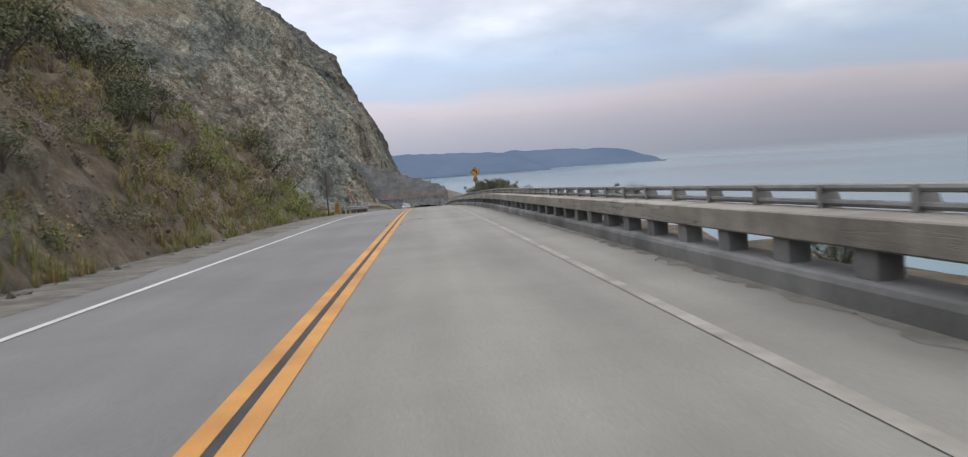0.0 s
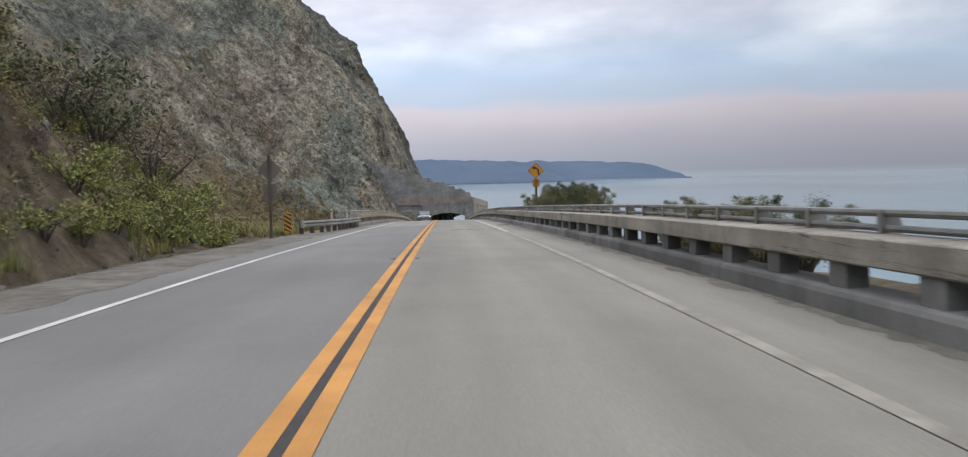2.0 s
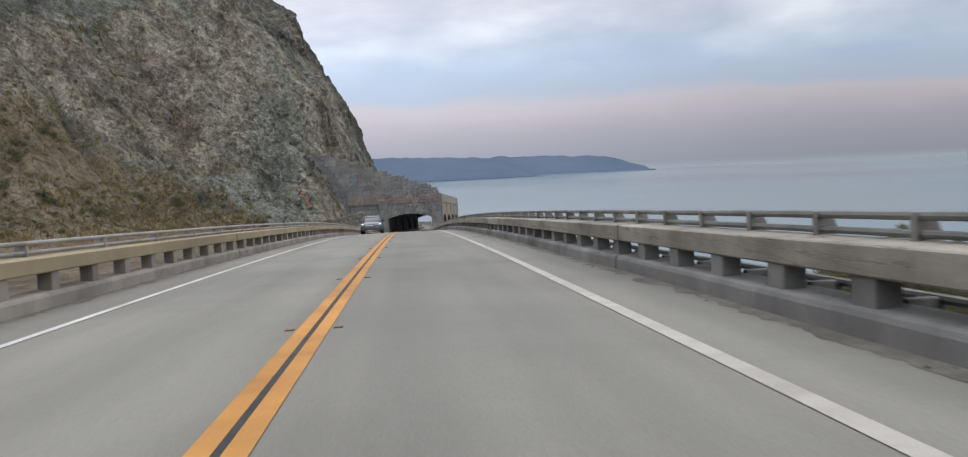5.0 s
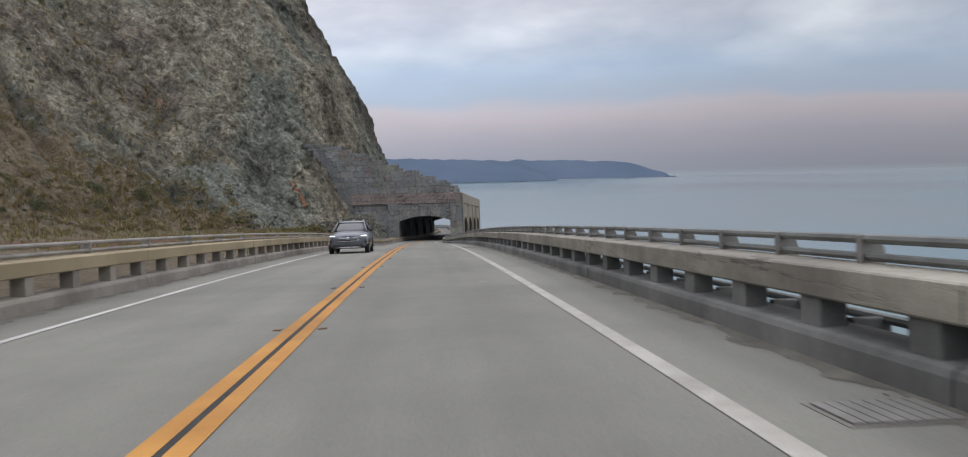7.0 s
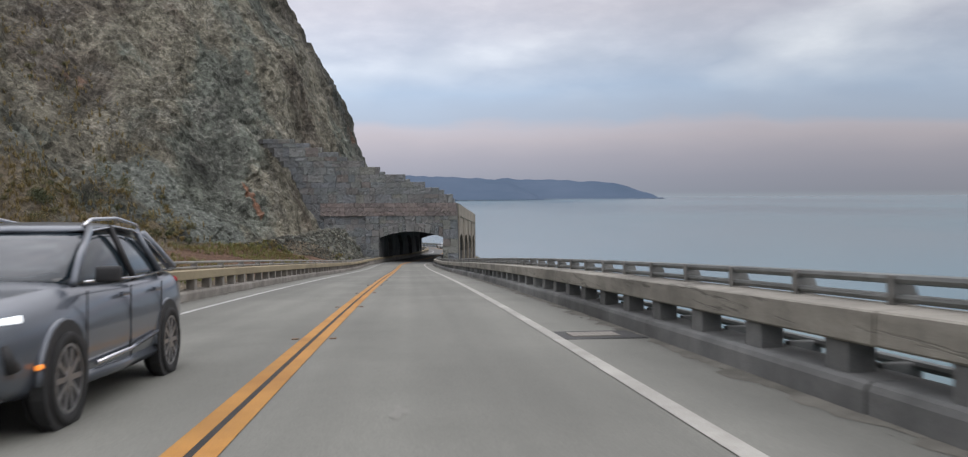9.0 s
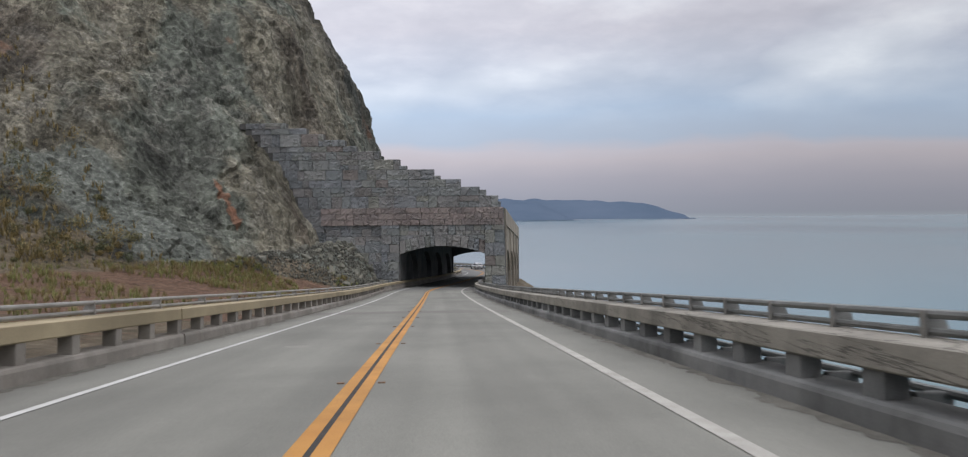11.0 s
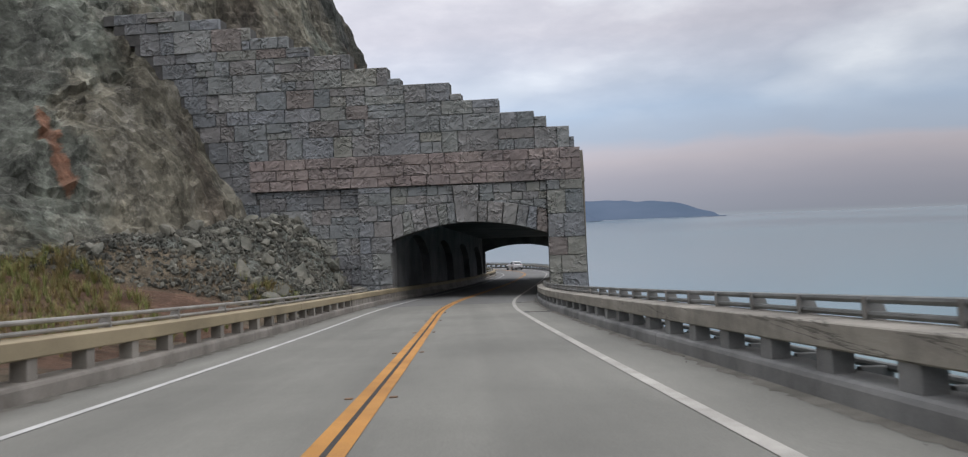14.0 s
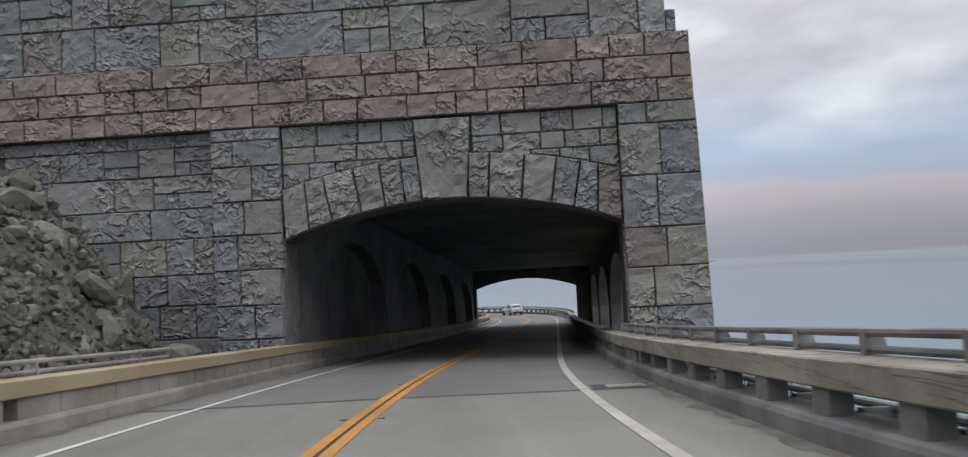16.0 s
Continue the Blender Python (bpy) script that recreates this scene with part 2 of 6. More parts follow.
def cliff_mat():
    """Broken rock in brown, grey and blue-green zones, furrowed down the slope, with pale chips and rust; earth, scree and red soil by masks."""
    m, n, l, b = node_mat("cliff_rock", 0.92, 0.0, 0.2)
    v = n.new("ShaderNodeNewGeometry").outputs["Position"]
    slope = n.new("ShaderNodeCombineXYZ")
    l.new(mask_node(n, "along"), slope.inputs[0])
    l.new(mask_node(n, "run"), slope.inputs[1])
    wander = n.new("ShaderNodeTexNoise")
    wander.inputs["Scale"].default_value, wander.inputs["Detail"].default_value, wander.inputs["Roughness"].default_value = 0.11, 5.0, 0.65
    l.new(v, wander.inputs["Vector"])
    down = mix_node(n, l, 1.0, slope.outputs[0], mix_node(n, l, 1.0, wander.outputs["Color"], (4.5, 4.5, 4.5), "MULTIPLY"), "ADD")
    zone = noise_node(n, l, down, 0.045, 9.0, 0.62, (1.0, 0.6, 1.0))
    rock = ramp_node(n, l, zone, [
        (0.3, (0.0567, 0.0567, 0.0522)), (0.39, (0.0885, 0.0935, 0.0795)), (0.45, (0.109, 0.118, 0.098)), (0.5, (0.139, 0.13, 0.1)), (0.56, (0.162, 0.152, 0.118)), (0.62, (0.111, 0.0972, 0.0763)), (0.72, (0.0737, 0.068, 0.059))])
    furrow = noise_node(n, l, down, 0.3, 10.0, 0.66, (1.0, 0.3, 1.0))
    rock = mix_node(n, l, 1.0, rock, ramp_node(n, l, furrow, [(0.33, 0.62), (0.5, 1.0), (0.66, 1.38)]), "MULTIPLY")
    chip_at = mix_node(n, l, 1.0, v, mix_node(n, l, 1.0, noise_node(n, l, v, 1.3, 5.0, 0.6), (1.1, 1.1, 1.1), "MULTIPLY"), "ADD")
    lean = n.new("ShaderNodeMapping")
    lean.inputs["Scale"].default_value, lean.inputs["Rotation"].default_value = (1.0, 1.0, 0.5), (0.4, 0.3, 0.0)
    l.new(chip_at, lean.inputs["Vector"])
    for size, low, top in ((0.4, 0.74, 1.26), (1.5, 0.76, 1.24)):
        cell = n.new("ShaderNodeTexVoronoi")
        cell.inputs["Scale"].default_value = size
        l.new(lean.outputs[0], cell.inputs["Vector"])
        grey = n.new("ShaderNodeSeparateColor")
        l.new(cell.outputs["Color"], grey.inputs[0])
        rock = mix_node(n, l, 1.0, rock, ramp_node(n, l, grey.outputs[0], [(0.0, low), (1.0, top)]), "MULTIPLY")
    split_ = noise_node(n, l, v, 0.32, 10.0, 0.7, (1.0, 1.0, 0.65))
    patchy = ramp_node(n, l, noise_node(n, l, v, 0.06, 4.0, 0.55), [(0.4, 0.0), (0.54, 1.0)])
    pale = ramp_node(n, l, split_, [(0.53, 0.0), (0.575, 0.45), (0.62, 0.1), (0.7, 0.5)])
    rock = mix_node(n, l, mix_node(n, l, 1.0, pale, patchy, "MULTIPLY"), rock, (0.275, 0.265, 0.228))
    crack = ramp_node(n, l, noise_node(n, l, v, 0.2, 11.0, 0.72, (1.0, 1.0, 0.55)), [(0.465, 0.0), (0.492, 0.75), (0.508, 0.75), (0.535, 0.0)])
    rock = mix_node(n, l, crack, rock, mix_node(n, l, 1.0, rock, (0.42, 0.42, 0.42), "MULTIPLY"))
    rust = noise_node(n, l, v, 0.13, 4.0, 0.6, (1.7, 1.7, 0.35))
    rock = mix_node(n, l, ramp_node(n, l, rust, [(0.68, 0.0), (0.75, 0.5)]), rock, (0.22, 0.12, 0.075))
    vein = add_node(n, l, mask_node(n, "rust"), noise_node(n, l, v, 0.9, 6.0, 0.7))
    rock = mix_node(n, l, ramp_node(n, l, vein, [(0.82, 0.0), (1.05, 0.8)]), rock, (0.2, 0.1, 0.062))
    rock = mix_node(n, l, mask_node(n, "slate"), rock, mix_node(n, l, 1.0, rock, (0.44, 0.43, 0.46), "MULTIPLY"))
    soil = ramp_node(n, l, noise_node(n, l, down, 0.4, 9.0, 0.7, (1.0, 0.35, 1.0)), [(0.3, (0.0655, 0.0538, 0.0378)), (0.5, (0.118, 0.0966, 0.0672)), (0.7, (0.168, 0.139, 0.0991))])
    jag = noise_node(n, l, down, 0.25, 9.0, 0.7, (1.0, 0.4, 1.0))
    tone = mix_node(n, l, ramp_node(n, l, add_node(n, l, mask_node(n, "soil"), jag), [(0.84, 0.0), (1.02, 1.0)]), rock, soil)
    grit = ramp_node(n, l, noise_node(n, l, v, 1.6, 8.0, 0.75), [(0.3, (0.082, 0.092, 0.081)), (0.7, (0.17, 0.18, 0.158))])
    tone = mix_node(n, l, ramp_node(n, l, add_node(n, l, mask_node(n, "scree"), jag), [(0.9, 0.0), (1.1, 0.9)]), tone, grit)
    clay = ramp_node(n, l, noise_node(n, l, v, 0.9, 8.0, 0.72), [(0.3, (0.075, 0.044, 0.03)), (0.7, (0.15, 0.09, 0.062))])
    tone = mix_node(n, l, ramp_node(n, l, add_node(n, l, mask_node(n, "clay"), jag), [(0.9, 0.0), (1.1, 0.9)]), tone, clay)
    fine = noise_node(n, l, v, 1.6, 13.0, 0.74)
    tone = mix_node(n, l, 1.0, tone, ramp_node(n, l, fine, [(0.34, 0.56), (0.46, 0.94), (0.54, 1.14), (0.66, 1.8)]), "MULTIPLY")
    l.new(tone, b.inputs["Base Color"])
    bump_node(n, l, b, mix_node(n, l, 0.55, mix_node(n, l, 0.5, grey.outputs[0], split_), fine), 1.0, 0.6)
    return m


def stone_mat(name, tones):
    """Cast rock-face stone: a tone of its own for each block, crinkled relief, its lit ridges and shaded hollows also
    put into the colour.
    """
    m, n, l, b = node_mat(name, 0.75, 0.0, 0.4)
    v = n.new("ShaderNodeNewGeometry").outputs["Position"]
    r = n.new("ShaderNodeObjectInfo").outputs["Random"]
    tone = ramp_node(n, l, r, [(k / max(1, len(tones) - 1), c) for k, c in enumerate(tones)])
    sh = n.new("ShaderNodeVectorMath")
    sh.operation = "MULTIPLY_ADD"
    l.new(r, sh.inputs[0])
    sh.inputs[1].default_value = (37.0, 19.0, 53.0)
    l.new(v, sh.inputs[2])
    # sharp folds where warped noises cross their mean, on some parts of a face
    warp = mix_node(n, l, 0.3, sh.outputs[0], noise_node(n, l, sh.outputs[0], 2.0, 3.0, 0.5), "ADD")
    tent = [(0.4, 0.0), (0.5, 1.0), (0.53, 0.15), (0.6, 0.0)]
    wide = ramp_node(n, l, noise_node(n, l, warp, 1.15, 2.0, 0.5, (1.0, 1.0, 1.4)), tent)
    small = ramp_node(n, l, noise_node(n, l, warp, 2.6, 2.0, 0.5), tent)
    fine = noise_node(n, l, v, 8.0, 6.0, 0.7)
    some = ramp_node(n, l, noise_node(n, l, sh.outputs[0], 0.9, 2.0, 0.5), [(0.42, 0.08), (0.6, 1.0)])
    fold = mix_node(n, l, 1.0, mix_node(n, l, 0.45, wide, small), some, "MULTIPLY")
    # fold tops brightened and hollows dimmed in the colour, as light on relief
    tone = mix_node(n, l, 1.0, tone, ramp_node(n, l, fold, [(0.0, 0.93), (0.7, 1.32)]), "MULTIPLY")
    tone = mix_node(n, l, 1.0, tone, ramp_node(n, l, fine, [(0.3, 0.88), (0.7, 1.12)]), "MULTIPLY")
    stain = noise_node(n, l, v, 0.35, 5.0, 0.6)
    tone = mix_node(n, l, 1.0, tone, ramp_node(n, l, stain, [(0.35, 0.78), (0.65, 1.1)]), "MULTIPLY")
    l.new(tone, b.inputs["Base Color"])
    bump_node(n, l, b, mix_node(n, l, 0.1, fold, fine), 1.0, 0.24)
    return m


def leaf_mat(name, low, high):
    m, n, l, b = node_mat(name, 0.7, 0.0, 0.2)
    g = n.new("ShaderNodeNewGeometry")
    tone = ramp_node(n, l, g.outputs["Random Per Island"], [(0.0, low), (0.6, high), (1.0, tuple(min(1, c * 1.35) for c in high))])
    l.new(tone, b.inputs["Base Color"])
    return m


def plain(name, colour, rough=0.5, metal=0.0):
    m, n, l, b = node_mat(name, rough, metal)
    b.inputs["Base Color"].default_value = (*colour, 1)
    return m


ASPHALT = road_mat("asphalt", (0.146, 0.143, 0.124), (0.192, 0.188, 0.163))
ASPHALT_DARK = road_mat("asphalt_dark", (0.112, 0.113, 0.108), (0.145, 0.146, 0.139), 0.06)
DECK = road_mat("deck_concrete", (0.138, 0.138, 0.121), (0.187, 0.186, 0.163))
SCUFF = road_mat("scuff", (0.165, 0.162, 0.144), (0.215, 0.211, 0.188), 0.04)
PATCH = road_mat("patch", (0.13, 0.125, 0.112), (0.16, 0.152, 0.137), 0.04)
GRAVEL = grainy("gravel", (0.1, 0.094, 0.08), (0.19, 0.178, 0.152), 2.6, 0.45, 0.95, 0.9, 0.05, None, 0.0, 0.0, 26.0)
PAINT_W = grainy("white_paint", (0.42, 0.42, 0.4), (0.56, 0.56, 0.54), 1.5, 0.25, 0.7, 0.15, 0.004)
PAINT_FADED = grainy("faded_paint", (0.21, 0.2, 0.172), (0.29, 0.277, 0.24), 3.0, 0.4, 0.8, 0.15, 0.004)
PAINT_EDGE = grainy("edge_paint", (0.33, 0.318, 0.284), (0.43, 0.418, 0.378), 2.0, 0.25, 0.75, 0.15, 0.004)
PAINT_Y = grainy("yellow_paint", (0.38, 0.17, 0.03), (0.5, 0.245, 0.05), 1.2, 0.28, 0.7, 0.15, 0.004)
BLACK_PAINT = grainy("black_paint", (0.022, 0.022, 0.022), (0.045, 0.044, 0.042), 2.5, 0.3)
SEAL = grainy("seal", (0.05, 0.05, 0.05), (0.09, 0.09, 0.088), 2.0, 0.3)
CONC_R = beam_mat("concrete_grey", (0.165, 0.154, 0.132), (0.255, 0.24, 0.206))
RAIL_PALE = grainy("pale_rail_steel", (0.26, 0.255, 0.235), (0.38, 0.37, 0.345), 2.2, 0.35, 0.6, 0.2, 0.004, None, 0.2)
CONC_BASE = grainy("concrete_stained", (0.145, 0.149, 0.147), (0.24, 0.242, 0.234), 0.8, 0.6, 0.9, 0.5, 0.02)
CONC_TOP = grainy("concrete_tan", (0.28, 0.232, 0.145), (0.38, 0.318, 0.205), 0.6, 0.3, 0.85, 0.3, 0.012, (1.0, 0.3, 1.0))
CONC_L = grainy("concrete_pale", (0.22, 0.2, 0.175), (0.33, 0.31, 0.275), 1.1, 0.4, 0.88, 0.4, 0.015)
STEEL = grainy("galvanised", (0.16, 0.168, 0.162), (0.235, 0.242, 0.235), 2.2, 0.4, 0.6, 0.2, 0.004, None, 0.3)
GUARD = grainy("guard_steel", (0.24, 0.235, 0.22), (0.36, 0.35, 0.33), 1.5, 0.45, 0.55, 0.2, 0.004, None, 0.45)
TIMBER = grainy("weathered_timber", (0.06, 0.048, 0.04), (0.12, 0.1, 0.085), 2.0, 0.4, 0.9, 0.5, 0.01, (3.0, 3.0, 0.5))
STONE = stone_mat("stone_grey", [(0.215, 0.186, 0.168), (0.203, 0.215, 0.216), (0.249, 0.234, 0.219), (0.226, 0.242, 0.243), (0.256, 0.261, 0.251), (0.188, 0.207, 0.212), (0.26, 0.261, 0.228), (0.226, 0.223, 0.216), (0.218, 0.234, 0.248)])
STONE_BAND = stone_mat("stone_brown", [(0.245, 0.204, 0.188), (0.275, 0.233, 0.213), (0.225, 0.195, 0.185), (0.26, 0.213, 0.197)])
# darker copy of the grey stone, also used to colour in shade
STONE_DARK = stone_mat("stone_dark", [(0.15, 0.164, 0.17), (0.2, 0.199, 0.196), (0.173, 0.186, 0.194), (0.218, 0.207, 0.196)])
MORTAR = grainy("mortar", (0.075, 0.075, 0.072), (0.12, 0.117, 0.11), 2.0, 0.3, 0.95)
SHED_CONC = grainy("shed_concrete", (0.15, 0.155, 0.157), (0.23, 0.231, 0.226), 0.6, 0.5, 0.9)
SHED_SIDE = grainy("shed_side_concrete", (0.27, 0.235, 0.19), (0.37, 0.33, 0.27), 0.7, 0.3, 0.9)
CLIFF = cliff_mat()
RUBBLE = grainy("rubble", (0.075, 0.079, 0.066), (0.19, 0.182, 0.148), 0.9, 0.4, 0.9, 0.8, 0.06, None, 0.0, 0.55, 14.0)
LEAF = leaf_mat("leaf_green", (0.045, 0.055, 0.03), (0.09, 0.1, 0.055))
LEAF_OLIVE = leaf_mat("leaf_olive", (0.07, 0.068, 0.034), (0.15, 0.14, 0.07))
LEAF_GREY = leaf_mat("leaf_grey", (0.075, 0.062, 0.05), (0.15, 0.125, 0.1))
GRASS = leaf_mat("grass_green", (0.085, 0.1, 0.03), (0.2, 0.215, 0.075))
DRY = leaf_mat("grass_dry", (0.105, 0.08, 0.034), (0.215, 0.168, 0.074))
BARK = grainy("bark", (0.05, 0.042, 0.035), (0.1, 0.085, 0.07), 6.0)
SIGN_Y = grainy("sign_yellow", (0.42, 0.19, 0.02), (0.5, 0.24, 0.028), 1.0, 0.1, 0.45, 0.05, 0.002)
BLACK = plain("sign_black", (0.015, 0.015, 0.015), 0.5)
ALU = grainy("sign_back", (0.13, 0.122, 0.108), (0.17, 0.16, 0.142), 2.0, 0.2, 0.5, 0.05, 0.002, None, 0.2)
REFLECT = grainy("worn_reflector", (0.12, 0.07, 0.04), (0.26, 0.14, 0.07), 9.0, 0.4, 0.6, 0.3, 0.01)
DIRT = grainy("gutter_dirt", (0.118, 0.112, 0.094), (0.178, 0.17, 0.146), 3.0, 0.4, 0.95, 0.6, 0.02)
IRON = grainy("grate_iron", (0.035, 0.033, 0.03), (0.07, 0.065, 0.06), 6.0, 0.4, 0.7, 0.3, 0.005, None, 0.4)


# ---- mesh helpers ----
def link(name, bm, material, parent=None, label="", smooth=False):
    me = bpy.data.meshes.new(name)
    bm.normal_update()
    bm.to_mesh(me)
    bm.free()
    if smooth:
        me.polygons.foreach_set("use_smooth", [True] * len(me.polygons))
    ob = new(name, me)
    me.materials.append(material)
    ob.parent = parent
    if label:
        tagged(ob, label)
    return ob


part = link


def piece(name, me, m, parent):
    ob = new(name, me)
    ob.parent = parent
    ob.matrix_local = m
    return ob


def base(name, label, category, group="", m=None, kind=""):
    ob = new(name)
    ob.empty_display_size = 0.3
    if m is not None:
        ob.matrix_world = m
    return tagged(ob, label, category, group, kind)


def box(bm, x0, x1, y0, y1, z0, z1, m=None, bevel=0.0):
    c = bmesh.ops.create_cube(bm, size=1.0, matrix=Matrix.Translation(((x0 + x1) / 2, (y0 + y1) / 2, (z0 + z1) / 2)) @ Matrix.Diagonal((x1 - x0, y1 - y0, z1 - z0, 1)))
    if bevel:
        edges = list({e for v in c["verts"] for e in v.link_edges})
        r = bmesh.ops.bevel(bm, geom=edges, offset=bevel, segments=2, affect="EDGES", profile=0.6)
    if m is not None:
        vs = c["verts"] if not bevel else list({v for f in r["faces"] for v in f.verts} | {v for v in c["verts"] if v.is_valid})
        bmesh.ops.transform(bm, matrix=m, verts=vs)


def tube(bm, points, radii, sides=8):
    """A round bar through points."""
    rings = []
    for k, p in enumerate(points):
        a, b = points[max(0, k - 1)], points[min(len(points) - 1, k + 1)]
        d = (Vector(b) - Vector(a)).normalized()
        q = d.to_track_quat("Z", "Y")
        r = radii[k] if hasattr(radii, "__len__") else radii
        rings.append([bm.verts.new(Vector(p) + q @ Vector((r * math.cos(t), r * math.sin(t), 0))) for t in (2 * math.pi * j / sides for j in range(sides))])
    for a, b in zip(rings, rings[1:]):
        for j in range(sides):
            bm.faces.new((a[j], a[(j + 1) % sides], b[(j + 1) % sides], b[j]))
    bm.faces.new(rings[0][::-1])
    bm.faces.new(rings[-1])


def sweep(bm, s0, s1, profile, step=2.0, closed=True):
    """Sweep a profile of (offset, height) along the road."""
    n = max(1, round((s1 - s0) / step))
    rings = []
    for k in range(n + 1):
        s = s0 + (s1 - s0) * k / n
        rings.append([bm.verts.new(at(s, o, u)) for o, u in profile])
    m = len(profile)
    for a, b in zip(rings, rings[1:]):
        for j in range(m if closed else m - 1):
            bm.faces.new((a[j], a[(j + 1) % m], b[(j + 1) % m], b[j]))
    if closed:
        bm.faces.new(rings[0][::-1])
        bm.faces.new(rings[-1])
    bmesh.ops.recalc_face_normals(bm, faces=bm.faces)


# ---- sea and distance ----
def build_sea():
    m, n, l, b = node_mat("sea_water", 0.3, 0.0, 0.5)
    b.inputs["Base Color"].default_value = (0.042, 0.105, 0.118, 1)
    v = n.new("ShaderNodeNewGeometry").outputs["Position"]
    swell = noise_node(n, l, v, 0.05, 6.0, 0.6)
    patch = ramp_node(n, l, noise_node(n, l, v, 0.0022, 4.0, 0.55, (1.0, 0.5, 1.0)), [(0.3, 0.1), (0.7, 0.2)])
    l.new(patch, b.inputs["Roughness"])
    bump_node(n, l, b, swell, 0.02, 0.3)
    bm = bmesh.new()
    bmesh.ops.create_grid(bm, x_segments=24, y_segments=24, size=4900)
    o = link("water", bm, m)
    o.location = (0, 0, SEA)
    tagged(o, "calm grey-blue sea under an overcast sky", "sea", kind="structure")


def build_headland():
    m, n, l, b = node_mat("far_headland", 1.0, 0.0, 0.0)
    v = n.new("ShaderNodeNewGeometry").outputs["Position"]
    # distance haze is put into the base colour as blue-grey
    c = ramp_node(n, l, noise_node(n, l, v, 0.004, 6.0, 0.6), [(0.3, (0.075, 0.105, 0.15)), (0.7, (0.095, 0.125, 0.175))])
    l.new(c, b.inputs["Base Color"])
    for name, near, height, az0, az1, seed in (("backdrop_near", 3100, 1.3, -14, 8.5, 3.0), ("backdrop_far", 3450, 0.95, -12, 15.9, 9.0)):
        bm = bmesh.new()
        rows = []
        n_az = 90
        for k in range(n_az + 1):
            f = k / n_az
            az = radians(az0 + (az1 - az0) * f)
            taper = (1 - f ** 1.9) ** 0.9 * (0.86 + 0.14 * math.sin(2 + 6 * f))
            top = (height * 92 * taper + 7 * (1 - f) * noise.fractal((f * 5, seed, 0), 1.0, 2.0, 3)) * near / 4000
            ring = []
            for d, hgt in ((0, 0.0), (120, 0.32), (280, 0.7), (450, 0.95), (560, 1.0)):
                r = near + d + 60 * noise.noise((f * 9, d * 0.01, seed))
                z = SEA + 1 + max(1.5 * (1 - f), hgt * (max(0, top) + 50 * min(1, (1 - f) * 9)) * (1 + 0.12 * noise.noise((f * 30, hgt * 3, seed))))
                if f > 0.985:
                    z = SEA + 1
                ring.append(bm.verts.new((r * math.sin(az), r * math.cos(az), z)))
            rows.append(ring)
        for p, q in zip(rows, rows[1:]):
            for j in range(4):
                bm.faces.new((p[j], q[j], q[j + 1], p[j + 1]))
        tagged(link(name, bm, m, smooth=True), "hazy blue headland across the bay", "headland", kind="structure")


build_sea()
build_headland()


# ---- land ----
FOOT = [(-34, 500, -25), (-22, 440, -12), (-12.5, 400, -2), (-7.6, 364, 0), (-11.0, 330, 0), (-15.6, 301.2, -12.1), (-23.9, 291.6, -11.6), (-33, 283, -11.4),
        (-50, 262, -10.1), (-72, 225, -8.4), (-88, 175, -7.2), (-96, 110, -6), (-100, 20, -4)]
RISE = [
    [(0, 0), (10, 20), (30, 48), (60, 80), (130, 130)], [(0, 0), (9, 22), (26, 48), (55, 78), (130, 130)], [(0, 0), (7, 24), (24, 50), (48, 72), (130, 130)],
    [(0, 0), (8.5, 22), (24, 48), (48, 70), (130, 132)], [(0, 0), (9.5, 19), (21.5, 36), (47, 66), (130, 130)], [(0, 0), (5, 12), (12, 19), (28, 35), (130, 128)],
    [(0, 0), (10, 9), (17, 19), (32, 35), (130, 125)], [(0, 0), (16, 13), (34, 32), (56, 55), (130, 122)], [(0, 0), (22, 13.5), (40, 32), (62, 54), (130, 120)],
    [(0, 0), (22, 14), (42, 33), (66, 56), (130, 120)], [(0, 0), (22, 14), (42, 32), (66, 54), (130, 118)], [(0, 0), (22, 14), (42, 32), (66, 54), (130, 118)],
    [(0, 0), (22, 14), (42, 32), (66, 54), (130, 118)]]


def spline(points, t):
    """A smooth curve through points, at t from 0 to their number less one."""
    i = min(int(t), len(points) - 2)
    f = t - i
    p = [Vector(points[min(max(i + k, 0), len(points) - 1)]) for k in (-1, 0, 1, 2)]
    return 0.5 * (2 * p[1] + (p[2] - p[0]) * f + (2 * p[0] - 5 * p[1] + 4 * p[2] - p[3]) * f * f + (3 * p[1] - p[0] - 3 * p[2] + p[3]) * f ** 3)


def cliff_point(t, n):
    """A place on the bare form of the cliff: t along its foot, n metres back from it."""
    p = spline(FOOT, t)
    turn = radians(key([(0, -8), (2, -4), (3, 4), (4, 26), (5, 40), (6, 44), (7, 38), (8, 33), (9, 26), (10, 14), (11, 5), (12, 0)], t))
    back = Vector((-math.cos(turn), math.sin(turn), 0))
    i = min(int(t), len(FOOT) - 2)
    f = t - i
    f = f * f * (3 - 2 * f)
    z = key(RISE[i], n) * (1 - f) + key(RISE[i + 1], n) * f
    return p + back * n + Vector((0, 0, z)), back


